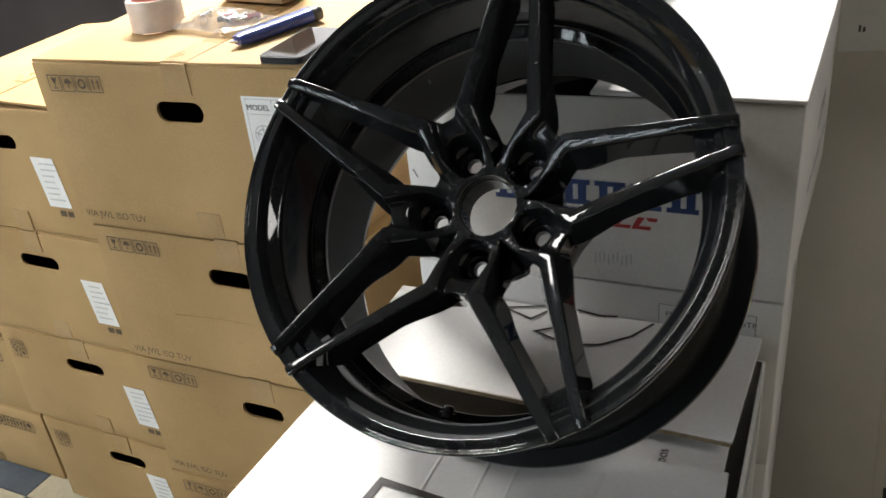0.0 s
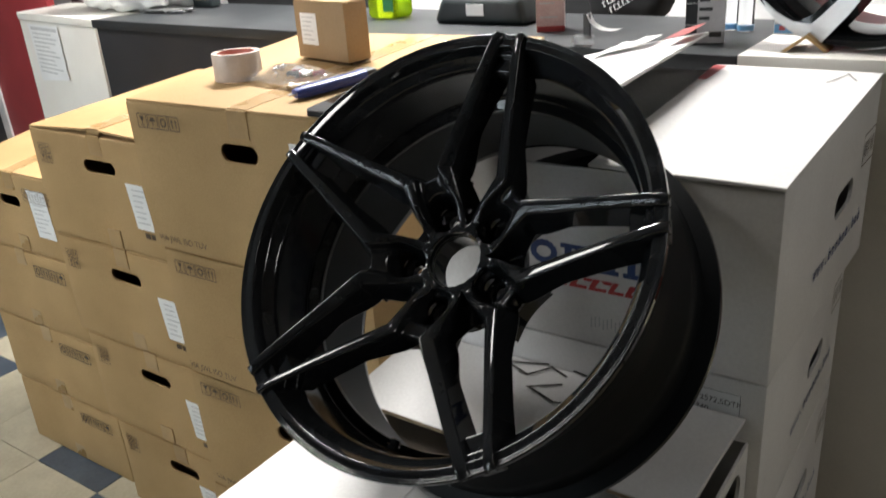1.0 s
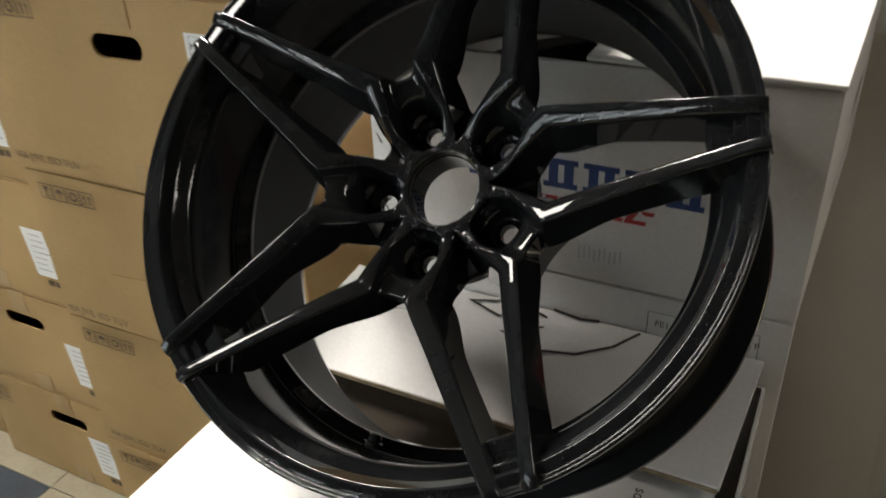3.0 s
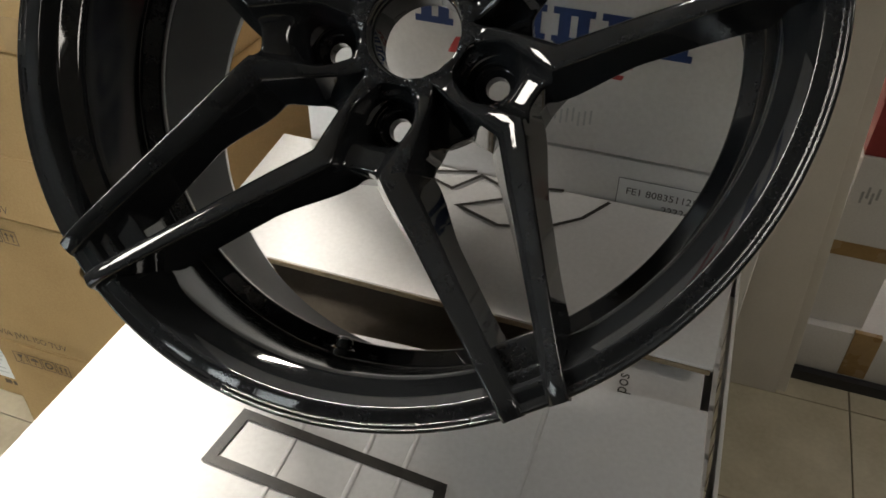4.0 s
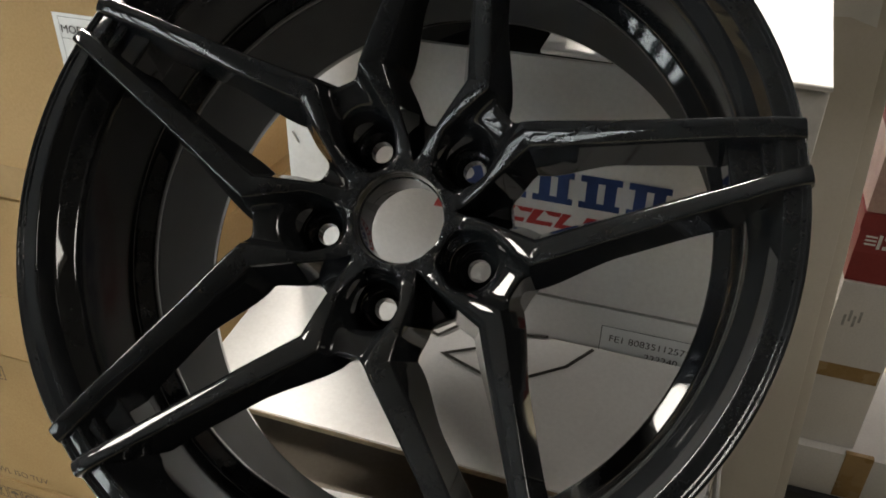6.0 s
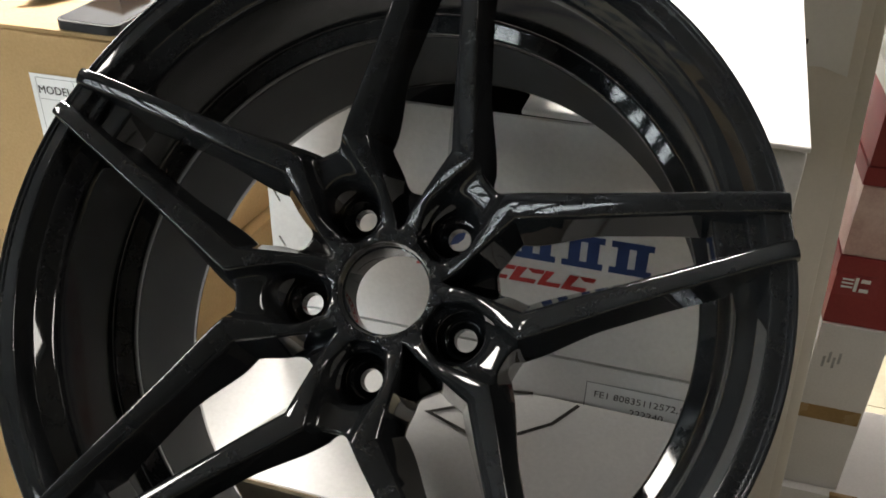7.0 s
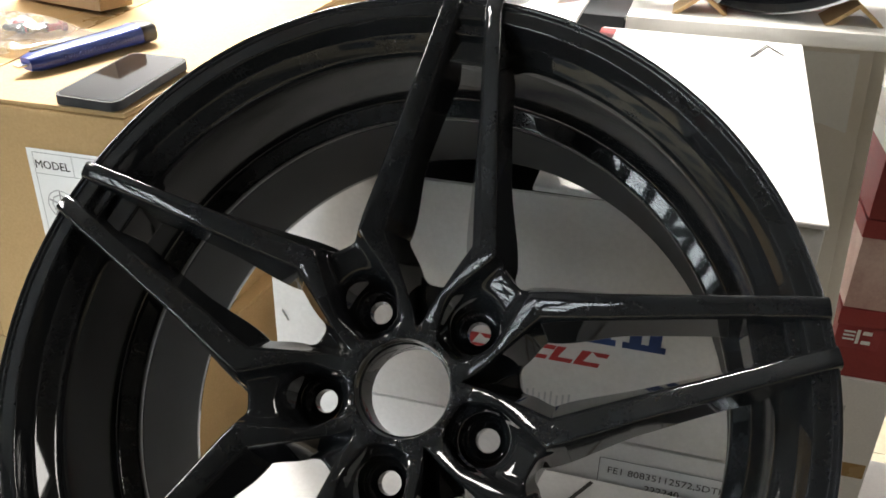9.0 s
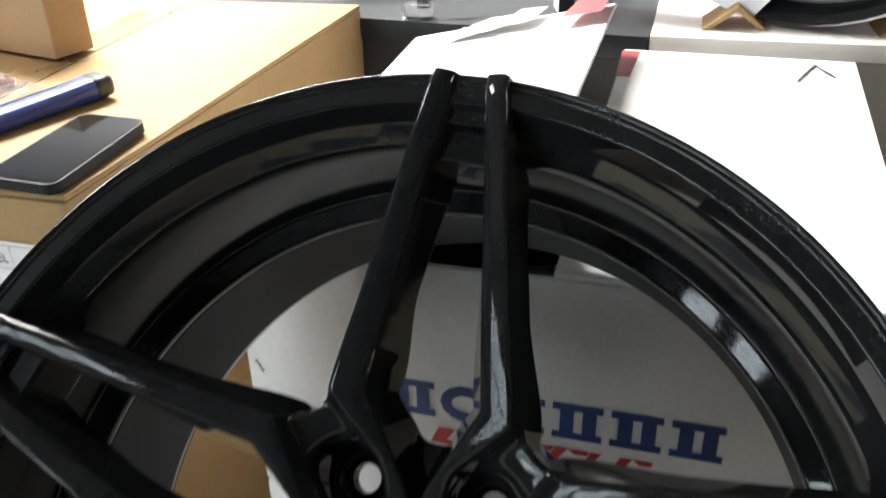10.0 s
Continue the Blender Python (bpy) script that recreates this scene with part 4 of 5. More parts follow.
# the box under the wheel, with overlapping top flaps
FX0, FX1, FY0, FY1 = -0.270, 0.262, -0.272, 0.268
low = straight(FX0, FX1, FY0, FY1)
L_TOPS = [-0.318, -0.600, -0.882, -1.165]
for i, (hi, lo) in enumerate(zip(L_TOPS, L_TOPS[1:])):
    mid = low((low.w / 2, low.d / 2, lo + Z0))
    ob = thing("white_carton", mid, "white carton with loose top flaps and black printed outlines" if i == 0 else "closed white wheel carton with a hand hole and side print",
               "carton", "stacked white cartons")
    body = shell(low.w, low.d, lo + Z0 + 0.0015, hi + Z0, None, (0.38, Z0 + hi - 0.048, 0.26, 0.062) if i == 0 else (0.27, Z0 + hi - 0.11, 0.12, 0.04), top=i > 0)
    part("carton_body", mapped(body, low), WHITE_CARD, ob)
    sm = face_frame((FX1 + 0.0009, FY0, 0), (0, 1, 0), (0, 0, 1))
    part("side_print", bars([(0.30 + 0.03 * j, Z0 + hi - 0.16, 0.005, 0.12) for j in range(7)], sm), FADED_INK, ob, "printed stripes")
    if i:
        continue
    # brown inner flap, coloured darker to give the gap its shade
    fold = block((FX0 + 0.008, FY0 + 0.008, Z0 + hi - 0.030), (0.112, FY1 - 0.008, Z0 + hi - 0.025), 0.001, 1)
    for v in fold.verts:
        v.co.z -= 0.05 * (v.co.x - FX0) * (0.112 - v.co.x)
    part("flap_left", fold, SHADED_CARD, ob, "inner flap, brown side darkened to stand for shade in the gap")
    inner = white_flap("flap_right", ((0.105, FY0 + 0.004, hi + 0.001), (FX1 - 0.022, FY0 + 0.004, hi + 0.001), (FX1 - 0.022, FY1 - 0.004, hi + 0.001), (0.105, FY1 - 0.004, hi + 0.001)), ob, "inner flap")
    im = face_frame((0, 0, Z0 + hi + 0.0028), (0, 1, 0), (-1, 0, 0))
    part("flap_word", text_bm("pos", 0.0170, im @ Matrix.Translation((0.034, -0.178, 0))), INK, inner, "printed black letters")
    front = white_flap("flap_front", ((FX0, FY0, hi + 0.007), (FX1 - 0.008, FY0, hi + 0.007), (FX1 - 0.016, 0.034, hi + 0.009), (FX0 + 0.002, 0.004, hi + 0.009)), ob, "front top flap")
    back = white_flap("flap_back", ((FX0 + 0.002, 0.0755, hi + 0.018), (FX1 - 0.018, 0.0715, hi + 0.020), (FX1 - 0.007, FY1, hi + 0.034), (FX0 + 0.002, FY1, hi + 0.034)), ob, "rear top flap with a black outline")
    pm = face_frame((0, 0, Z0 + hi + 0.0085), (1, 0, 0), (0, 1, 0.0066))
    strokes = ribbon([(-0.040, -0.152), (0.070, -0.160), (0.062, -0.112), (-0.111, -0.100), (-0.116, -0.147), (-0.040, -0.152)], 0.0092, pm @ Matrix.Translation((0, 0, 0.0018)))
    part("outline_print", strokes, INK, front, "thick black printed outline")
    for x, lean in ((-0.062, -0.004), (-0.004, -0.006), (0.030, -0.007), (0.118, 0.003)):  # scored creases
        ridge = lathe([(0.0, -0.140), (0.0022, -0.138), (0.0022, 0.108), (0.0, 0.112)], 10, "y")
        for v in ridge.verts:
            v.co = Vector((v.co.x + x + lean * v.co.y * 4, v.co.y - 0.118, v.co.z * 0.30 + Z0 + hi + 0.0080 + 0.0066 * (v.co.y + 0.118) * 0.5))
        part("crease", ridge, WHITE_CARD, front, "", 60)
    raw = block((FX0 + 0.004, 0.0695, Z0 + hi + 0.0135), (FX1 - 0.020, 0.0707, Z0 + hi + 0.0185), 0)
    for v in raw.verts:
        v.co.y += 0.004 * (FX1 - v.co.x) / (FX1 - FX0)
    part("raw_edge", raw, CARD_EDGE, back, "dark corrugated edge of the flap")
    bmm = face_frame((0, 0.068, Z0 + hi + 0.0195), (1, 0, 0), (0, 1, 0.078))
    strokes = bmesh.new()
    up = bmm @ Matrix.Translation((0, 0, 0.0012))
    s = lambda pts, w=0.0042: ribbon([(x, y - 0.068) for x, y in pts], w, up, strokes)
    s([(-0.030, 0.268), (-0.092, 0.249), (-0.047, 0.232), (-0.023, 0.263), (0.008, 0.250)])
    s([(0.010, 0.232), (-0.032, 0.207), (0.016, 0.190), (0.060, 0.200), (0.096, 0.228), (0.118, 0.262)])
    s([(0.010, 0.268), (0.045, 0.262), (0.068, 0.266)])
    part("outline_print", strokes, INK, back, "black printed outlines")


# ---- counter, cabinet and what stands on them ----
def top_a(y):
    """Height of the tall brown stack's top at the depth y."""
    return Z0 + 0.0655 + 0.030 * min(1.0, max(0.0, (y - 0.24) / 0.43))


CT = Z0 + 0.080
run = Quad((-2.185, 1.030), (0.062, 0.800), (0.110, 1.230), (-2.10, 1.480))
counter = thing("reception_counter", run((run.w / 2, run.d / 2, 0)), "black shop counter with a dark grey top", "counter")
part("counter_body", mapped(block((0.004, 0.012, 0.0), (run.w - 0.002, run.d - 0.01, CT - 0.028), 0.003), run), BLACK_LAMINATE, counter)
part("counter_top", mapped(block((0, 0, CT - 0.028), (run.w, run.d, CT), 0.003), run), GREY_TOP, counter, "dark grey counter top")

cabq = Quad((-2.905, 1.170), (-2.195, 1.037), (-2.115, 1.450), (-2.995, 1.470))
cabinet = thing("white_cabinet", cabq((cabq.w / 2, cabq.d / 2, 0)), "white shop cabinet with a taped price sheet", "cabinet")
part("cabinet_body", mapped(block((0.004, 0.006, 0.0), (cabq.w - 0.004, cabq.d, CT - 0.030), 0.003), cabq), WHITE_BOARD, cabinet)
part("cabinet_top", mapped(block((0, 0, CT - 0.028), (cabq.w, cabq.d, CT), 0.004), cabq), WHITE_BOARD, cabinet)
cm = on_front(cabq, -0.002)
cm = face_frame(cm.translation + Vector((-0.002, -0.002, 0)), Vector((0.675, -0.128, 0)), (0, 0, 1))
sheet = part("price_sheet", flat([(0.115, Z0 - 0.185), (0.40, Z0 - 0.160), (0.40, Z0 + 0.040), (0.100, Z0 + 0.040)], cm), PAPER, cabinet, "white printed sheet taped to the front")
up = cm @ Matrix.Translation((0, 0, 0.0006))
part("small_print", bars([(0.125, Z0 + 0.018, 0.26, 0.012)] + [(0.13, Z0 + 0.002 - 0.0165 * i, random.uniform(0.15, 0.25), 0.006) for i in range(10)], up), PALE_INK, sheet, "grey lines of small print")


def lean_block(lo, hi, dx):
    """A box whose top stands dx aside of its foot."""
    bm = block(lo, hi, 0.002)
    for v in bm.verts:
        v.co.x += dx * (v.co.z - lo[2]) / (hi[2] - lo[2])
    return bm


desk = thing("display_desk", (0.35, 1.1, 0), "white display table with a cream side panel", "table")
part("table_top", block((0.064, 0.800, Z0 + 0.060), (0.80, 1.46, Z0 + 0.082), 0.003), WHITE_BOARD, desk, "thick white table top")
part("side_panel", lean_block((0.200, 0.935, 0.0), (0.490, 0.962, Z0 + 0.059), -0.072), CREAM_PANEL, desk, "cream upright panel")
part("side_panel", lean_block((0.4905, 0.945, 0.0), (0.512, 1.02, Z0 + 0.059), -0.072), CREAM_PANEL, desk, "cream upright panel")
pm = face_frame((0, 0.9335, 0), (1, 0, 0), (0, 0, 1))
notice = part("paper_notice", flat([(0.300, Z0 - 0.088), (0.369, Z0 - 0.084), (0.409, Z0 - 0.096), (0.401, Z0 + 0.026), (0.300, Z0 + 0.024)], pm), PAPER, desk, "white paper sheet taped to the panel")
part("small_print", bars([(0.330, Z0 - 0.052, 0.004, 0.012), (0.337, Z0 - 0.052, 0.004, 0.009)], pm @ Matrix.Translation((0, 0, 0.0006))), INK, notice)

red = thing("red_partition", (-3.7, 1.62, 0), "tall red painted partition panel", "partition")
part("panel", lean_block((-4.02, 1.60, 0.0), (-3.36, 1.64, 2.5), -0.09), RED_PAINT, red)
part("edge_strip", lean_block((-4.085, 1.59, 0.0), (-4.021, 1.645, 2.5), -0.09), SILVER_CARD, red, "grey metal edge strip")
screen = thing("dark_screen", (-3.1, 1.72, 0), "tall dark red-black screen behind the cabinet", "partition")
part("panel", block((-3.356, 1.70, 0.0), (-2.86, 1.74, 2.5), 0.003), DARK_SCREEN, screen)
dark = thing("black_partition", (-4.6, 1.62, 0), "tall black partition panel", "partition")
part("panel", lean_block((-5.08, 1.60, 0.0), (-4.086, 1.64, 2.5), -0.09), BLACK_LAMINATE, dark)
post = thing("red_post", (-3.16, 2.29, 0), "thin red upright post by the wall", "post")
part("post", block((-3.185, 2.27, 0.0), (-3.135, 2.31, 2.6), 0.003), RED_PAINT, post)


def cloth(name, lo, hi, wobble, material, parent, label="", cuts=5, folds=0.0):
    """A soft stuffed shape in a box, creased."""
    bm = bmesh.new()
    bmesh.ops.create_cube(bm, size=1)
    bmesh.ops.subdivide_edges(bm, edges=bm.edges[:], cuts=2 ** (cuts - 2), use_grid_fill=True)
    mid = [(lo[i] + hi[i]) / 2 for i in range(3)]
    for v in bm.verts:
        p = v.co * 2
        r = (abs(p.x) ** 4 + abs(p.y) ** 4 + abs(p.z) ** 4) ** 0.25
        p = p / max(r, 1e-6)
        d = 1 + wobble * (noise.noise(p * 2.1 + Vector(mid)) + 0.5 * noise.noise(p * 6.0))
        if folds:
            slant = Vector((p.x * 2.6 + p.z * 1.2, p.y * 1.5, p.z * 1.1 - p.x * 0.7))
            d -= folds * (abs(noise.noise(slant * 1.3)) ** 0.6 + 0.5 * abs(noise.noise(slant * 3.1)) ** 0.7)
        v.co = Vector([mid[i] + p[i] * d * (hi[i] - lo[i]) / 2 for i in range(3)])
        v.co.z = max(v.co.z, lo[2])
    return part(name, bm, material, parent, label, 60)


chair = thing("office_chair", (-2.1, 1.95, 0), "black padded office chair behind the counter", "chair")
cloth("backrest", (-2.52, 1.90, 0.72), (-1.70, 2.02, 1.78), 0.04, FABRIC, chair)
cloth("seat", (-2.45, 1.62, 0.44), (-1.78, 2.10, 0.56), 0.03, FABRIC, chair)
part("column", lathe([(0.03, 0.06), (0.03, 0.45)], 20, "z", (-2.1, 1.85, 0)), STEEL, chair)
base = bmesh.new()
for k in range(5):
    block((0.0, -0.022, 0.02), (0.30, 0.022, 0.06), 0.008, 2, base, Matrix.Translation((-2.1, 1.85, 0)) @ Matrix.Rotation(radians(72 * k), 4, "Z"))
part("star_base", base, DARK_PLASTIC, chair)

chair = thing("office_chair", (-0.78, 1.95, 0), "black padded office chair with a printed bag over it", "chair")
cloth("backrest", (-1.07, 1.90, 0.70), (-0.62, 2.02, 1.75), 0.04, FABRIC, chair)
cloth("seat", (-1.06, 1.60, 0.44), (-0.52, 2.10, 0.56), 0.03, FABRIC, chair)
part("column", lathe([(0.03, 0.06), (0.03, 0.45)], 20, "z", (-0.8, 1.85, 0)), STEEL, chair)
base = bmesh.new()
for k in range(5):
    block((0.0, -0.022, 0.02), (0.30, 0.022, 0.06), 0.008, 2, base, Matrix.Translation((-0.8, 1.85, 0)) @ Matrix.Rotation(radians(72 * k + 20), 4, "Z"))
part("star_base", base, DARK_PLASTIC, chair)
sack = thing("black_bag", (-0.66, 1.86, 0.6), "black fabric bag with a white print", "bag")
cloth("sack", (-0.70, 1.78, 1.14), (-0.42, 1.90, 1.60), 0.06, FABRIC, sack)
bm_ = face_frame((-0.612, 1.772, Z0 + 0.020), Vector((1, 0, 0.55)), Vector((-0.55, 0, 1)))
words = bmesh.new()
for row, n in ((0.016, 7), (-0.010, 6)):
    for i in range(n):
        a = 0.0 + 0.0152 * i + (0.012 if n == 6 else 0)
        bars([(a, row, 0.0032, 0.017), (a, row + 0.0145, 0.0095, 0.0028), (a + (0.006 if i % 2 else 0), row, 0.0045 + 0.003 * (i % 3), 0.0028)], bm_, words)
part("white_print", words, PAPER, sack, "two rows of white print")
part("white_ring", ribbon([(0.06 + 0.052 * math.cos(0.30 * i + 1.0), 0.075 + 0.040 * math.sin(0.30 * i + 1.0)) for i in range(9)], 0.0045, bm_), PAPER, sack, "thin white arc")
part("white_ring", ribbon([(0.06 + 0.026 * math.cos(0.42 * i), 0.085 + 0.018 * math.sin(0.42 * i)) for i in range(15)], 0.003, bm_, None, True), GREY_INK, sack, "small grey ring")

# things on the counter
bag = thing("plastic_bag", (-2.28, 1.30, CT), "full white plastic carrier bag, knotted and creased", "bag")
cloth("bag_body", (-2.57, 1.14, CT - 0.004), (-1.98, 1.46, CT + 0.36), 0.12, BAG_FILM, bag, "", 7, 0.13)
scrawl = face_frame((-2.19, 1.142, CT + 0.12), (1, 0.25, 0), (0, 0, 1))
part("dark_print", ribbon([(0.05, 0.03), (0.02, 0.01), (0.0, 0.03), (0.03, 0.045), (0.075, 0.04), (0.07, -0.01)], 0.005, scrawl @ Matrix.Translation((0, 0, 0.012))), INK, bag)
pack = thing("small_packet", (-2.02, 1.22, CT), "small clear plastic packet with bright contents", "packet")
cloth("film", (-2.12, 1.18, CT), (-1.90, 1.26, CT + 0.014), 0.2, STEEL, pack)
part("contents", block((-2.05, 1.175, CT + 0.002), (-1.98, 1.20, CT + 0.012), 0.003), DARK_PLASTIC, pack)
gauge = thing("tape_measure", (-1.96, 1.36, CT), "dark green pocket tape measure", "tape measure")
part("case", block((-2.01, 1.33, CT), (-1.91, 1.38, CT + 0.055), 0.014, 3), GREEN_BLACK, gauge)
part("side_badge", block((-1.995, 1.3275, CT + 0.030), (-1.925, 1.3305, CT + 0.047), 0.001), BROWN_TAPE, gauge, "dull yellow badge")

lime = thing("lime_bottle", (-1.0, 1.19, CT), "square bottle of lime green liquid with a label", "bottle")
jug = block((-1.052, 1.150, CT), (-0.948, 1.232, CT + 0.21), 0.018, 4)
part("bottle_body", jug, LIME, lime, "", 40)
part("bottle_neck", lathe([(0.030, CT + 0.205), (0.022, CT + 0.225), (0.016, CT + 0.235), (0.016, CT + 0.25)], 24, "z", (-1.0, 1.19, 0)), LIME, lime)
part("cap", lathe([(0.019, CT + 0.25), (0.019, CT + 0.275), (0.017, CT + 0.278)], 24, "z", (-1.0, 1.19, 0)), DARK_PLASTIC, lime)
part("bottle_label", block((-0.992, 1.1485, CT + 0.02), (-0.958, 1.1499, CT + 0.18), 0.0005), GREEN_LABEL, lime, "green paper label")
part("bottle_label", block((-1.040, 1.1485, CT + 0.07), (-1.012, 1.1499, CT + 0.19), 0.0005), LIME_LABEL, lime, "yellow paper label")

case = thing("tool_case", (-0.64, 1.13, CT), "dark green plastic device case with a white sticker", "case")
turn = Matrix.Translation((-0.64, 1.125, CT)) @ Matrix.Rotation(radians(-4), 4, "Z")
hull = block((-0.130, -0.045, 0.0), (0.128, 0.060, 0.066), 0.020, 4)
for v in hull.verts:
    v.co.x += 0.016 * (v.co.z - 0.033) / 0.033 * (1 if v.co.x < 0 else -0.5)
hull.transform(turn)
part("case_body", hull, GREEN_BLACK, case, "", 40)
part("case_lid", block((-0.030, -0.030, 0.060), (0.108, 0.052, 0.077), 0.008, 3, None, turn), GREEN_BLACK, case, "", 40)
part("sticker", block((-0.035, -0.0466, 0.022), (0.018, -0.0450, 0.050), 0.0005, 1, None, turn), PAPER, case, "small white sticker")
part("lid_strip", block((-0.100, -0.028, 0.0645), (-0.035, -0.012, 0.0672), 0.001, 1, None, turn), STEEL, case, "bright strip")

can = thing("product_box", (-0.42, 1.02, CT), "tall product box with green and pink printed sides", "box")
turn = Matrix.Translation((-0.437, 0.998, CT)) @ Matrix.Rotation(radians(24), 4, "Z")
part("box_body", block((0, 0, 0.0), (0.062, 0.062, 0.24), 0.001, 1, None, turn), PINK_LABEL, can)
side = turn @ face_frame((-0.0006, 0.062, 0), (0, -1, 0), (0, 0, 1))
for low, tall_ in ((0.002, 0.05), (0.16, 0.07)):
    part("green_panel", bars([(0.004, low, 0.054, tall_)], side), GREEN_LABEL, can)
part("yellow_panel", bars([(0.012, 0.075, 0.034, 0.045)], side @ Matrix.Translation((0, 0, 0.0004))), LIME_LABEL, can)
face = turn @ face_frame((0, -0.0006, 0), (1, 0, 0), (0, 0, 1))
for i in range(7):
    part("printed_bar", bars([(0.008, 0.03 + 0.030 * i, random.uniform(0.03, 0.046), 0.003)], face), PALE_INK, can)
part("red_foot", block((0.002, -0.001, -0.0), (0.063, 0.002, 0.012), 0.0005, 1, None, turn), RED_CARD, can)

stand = thing("card_holder", (-0.252, 0.850, CT), "small clear card holder with a curled paper strip", "card holder")
part("holder", block((-0.272, 0.838, CT), (-0.234, 0.866, CT + 0.020), 0.002), CLEAR, stand)
part("back_plate", block((-0.256, 0.858, CT + 0.012), (-0.240, 0.861, CT + 0.060), 0.001, 1), DARK_PLASTIC, stand, "dark upright slip")
strip = bmesh.new()
rows = []
for i in range(10):
    f = i / 9
    x, z = -0.246 + 0.062 * f, CT + 0.060 - 0.052 * f ** 0.55 + 0.022 * f * f
    rows.append((strip.verts.new((x, 0.852 + 0.01 * f, z)), strip.verts.new((x + 0.002, 0.868 + 0.012 * f, z + 0.002))))
for a, c in zip(rows, rows[1:]):
    strip.faces.new((a[0], a[1], c[1], c[0]))
bmesh.ops.solidify(strip, geom=strip.faces[:], thickness=0.0010)
part("paper_strip", strip, PAPER, stand, "curled white strip", 60)

silver = thing("silver_box", (-0.02, 0.92, CT), "tall silver product box with dark side print", "box")
turn = Matrix.Translation((-0.066, 0.905, CT)) @ Matrix.Rotation(radians(16), 4, "Z")
part("box_body", block((0, 0, 0), (0.072, 0.055, 0.26), 0.001, 1, None, turn), SILVER_CARD, silver)
face = turn @ face_frame((0, -0.0007, 0), (1, 0, 0), (0, 0, 1))
part("dark_print", bars([(0.0, 0.0, 0.0215, 0.26)], face), GREY_TOP, silver, "dark printed side band")
proud = face @ Matrix.Translation((0, 0, 0.0004))
for i in range(6):
    part("band_rule", bars([(0.0, 0.034 + 0.040 * i, 0.0215, 0.0016)], proud), SILVER_CARD, silver, "thin pale rule")
for i in range(12):
    part("printed_bar", bars([(0.0245, 0.044 + 0.0165 * i, 0.024 if i % 2 else 0.019, 0.0062)], proud), DARK_PLASTIC, silver)
part("badge", bars([(0.044, 0.012, 0.022, 0.010)], face), INK, silver)


def water_bottle(x, y):
    ob = thing("water_bottle", (x, y, CT), "clear plastic bottle with a pale blue foot", "bottle", "bottles on the counter")
    part("bottle_body", lathe([(0.0, CT + 0.001), (0.013, CT + 0.001), (0.016, CT + 0.005), (0.016, CT + 0.082), (0.014, CT + 0.098), (0.007, CT + 0.120), (0.0065, CT + 0.135), (0.0, CT + 0.135)], 28, "z", (x, y, 0)), WATER_PET, ob, "", 50)
    part("blue_band", lathe([(0.0164, CT + 0.003), (0.0164, CT + 0.013)], 28, "z", (x, y, 0)), BLUE_LABEL, ob, "pale blue band")
    part("cap", lathe([(0.0085, CT + 0.134), (0.0085, CT + 0.150), (0.0, CT + 0.150)], 24, "z", (x, y, 0)), PAPER, ob)


water_bottle(-0.032, 1.085)
water_bottle(0.002, 1.068)

small = thing("small_blue_box", (0.10, 1.04, Z0 + 0.082), "small pale blue packet on the white table", "box")
part("box_body", block((0.066, 1.03, Z0 + 0.0825), (0.135, 1.065, Z0 + 0.112), 0.001), PAPER, small)
part("blue_panel", bars([(0.067, Z0 + 0.084, 0.066, 0.017)], face_frame((0, 1.0292, 0), (1, 0, 0), (0, 0, 1))), BLUE_LABEL, small)
part("red_square", bars([(0.076, Z0 + 0.0895, 0.011, 0.009)], face_frame((0, 1.0288, 0), (1, 0, 0), (0, 0, 1))), RED_CARD, small)

def edge_guard(x, y):
    ob = thing("cardboard_corner", (x, y, Z0 + 0.082), "folded brown cardboard edge guard on the white table", "edge guard", "edge guards under the wheel")
    vee = bmesh.new()
    prof = [(-0.040, 0.0), (0.0, 0.030), (0.036, 0.001), (0.030, -0.0), (0.0, 0.0235), (-0.031, 0.0)]
    a = [vee.verts.new((x + u, y - 0.028 + 0.10 * u, Z0 + 0.0825 + z)) for u, z in prof]
    b = [vee.verts.new((x + u, y + 0.050 + 0.10 * u, Z0 + 0.0825 + z)) for u, z in prof]
    for i in range(6):
        vee.faces.new((a[i], a[(i + 1) % 6], b[(i + 1) % 6], b[i]))
    for r in (a, b):
        vee.faces.new((r[0], r[1], r[4], r[5]))
        vee.faces.new((r[1], r[2], r[3], r[4]))
    part("folded_board", vee, KRAFT, ob, "", 20)


edge_guard(0.165, 0.870)
edge_guard(0.368, 0.868)

# a second wheel on show, white faced
show = thing("alloy_wheel", (0.258, 0.945, Z0 + 0.082 + 0.2452), "black alloy wheel with a white machined face on show", "wheel rim",
             turn=[radians(a) for a in (-3.0, 0.0, -15.0)])
part("barrel", lathe([(0.2445, -0.075), (0.240, -0.085), (0.236, -0.083), (0.224, -0.070), (0.214, -0.03), (0.2105, 0.012), (0.222, 0.012), (0.230, -0.03), (0.236, -0.07)], 96, "y", closed=True), GLOSS_BLACK, show)
part("red_inside", lathe([(0.2105, 0.0125), (0.204, 0.08), (0.222, 0.10), (0.2440, 0.10), (0.2440, 0.092), (0.228, 0.085), (0.212, 0.06), (0.222, 0.0125)], 96, "y", closed=True), RED_PAINT, show, "red rear half of the barrel")
SPOKE_A = -102.0


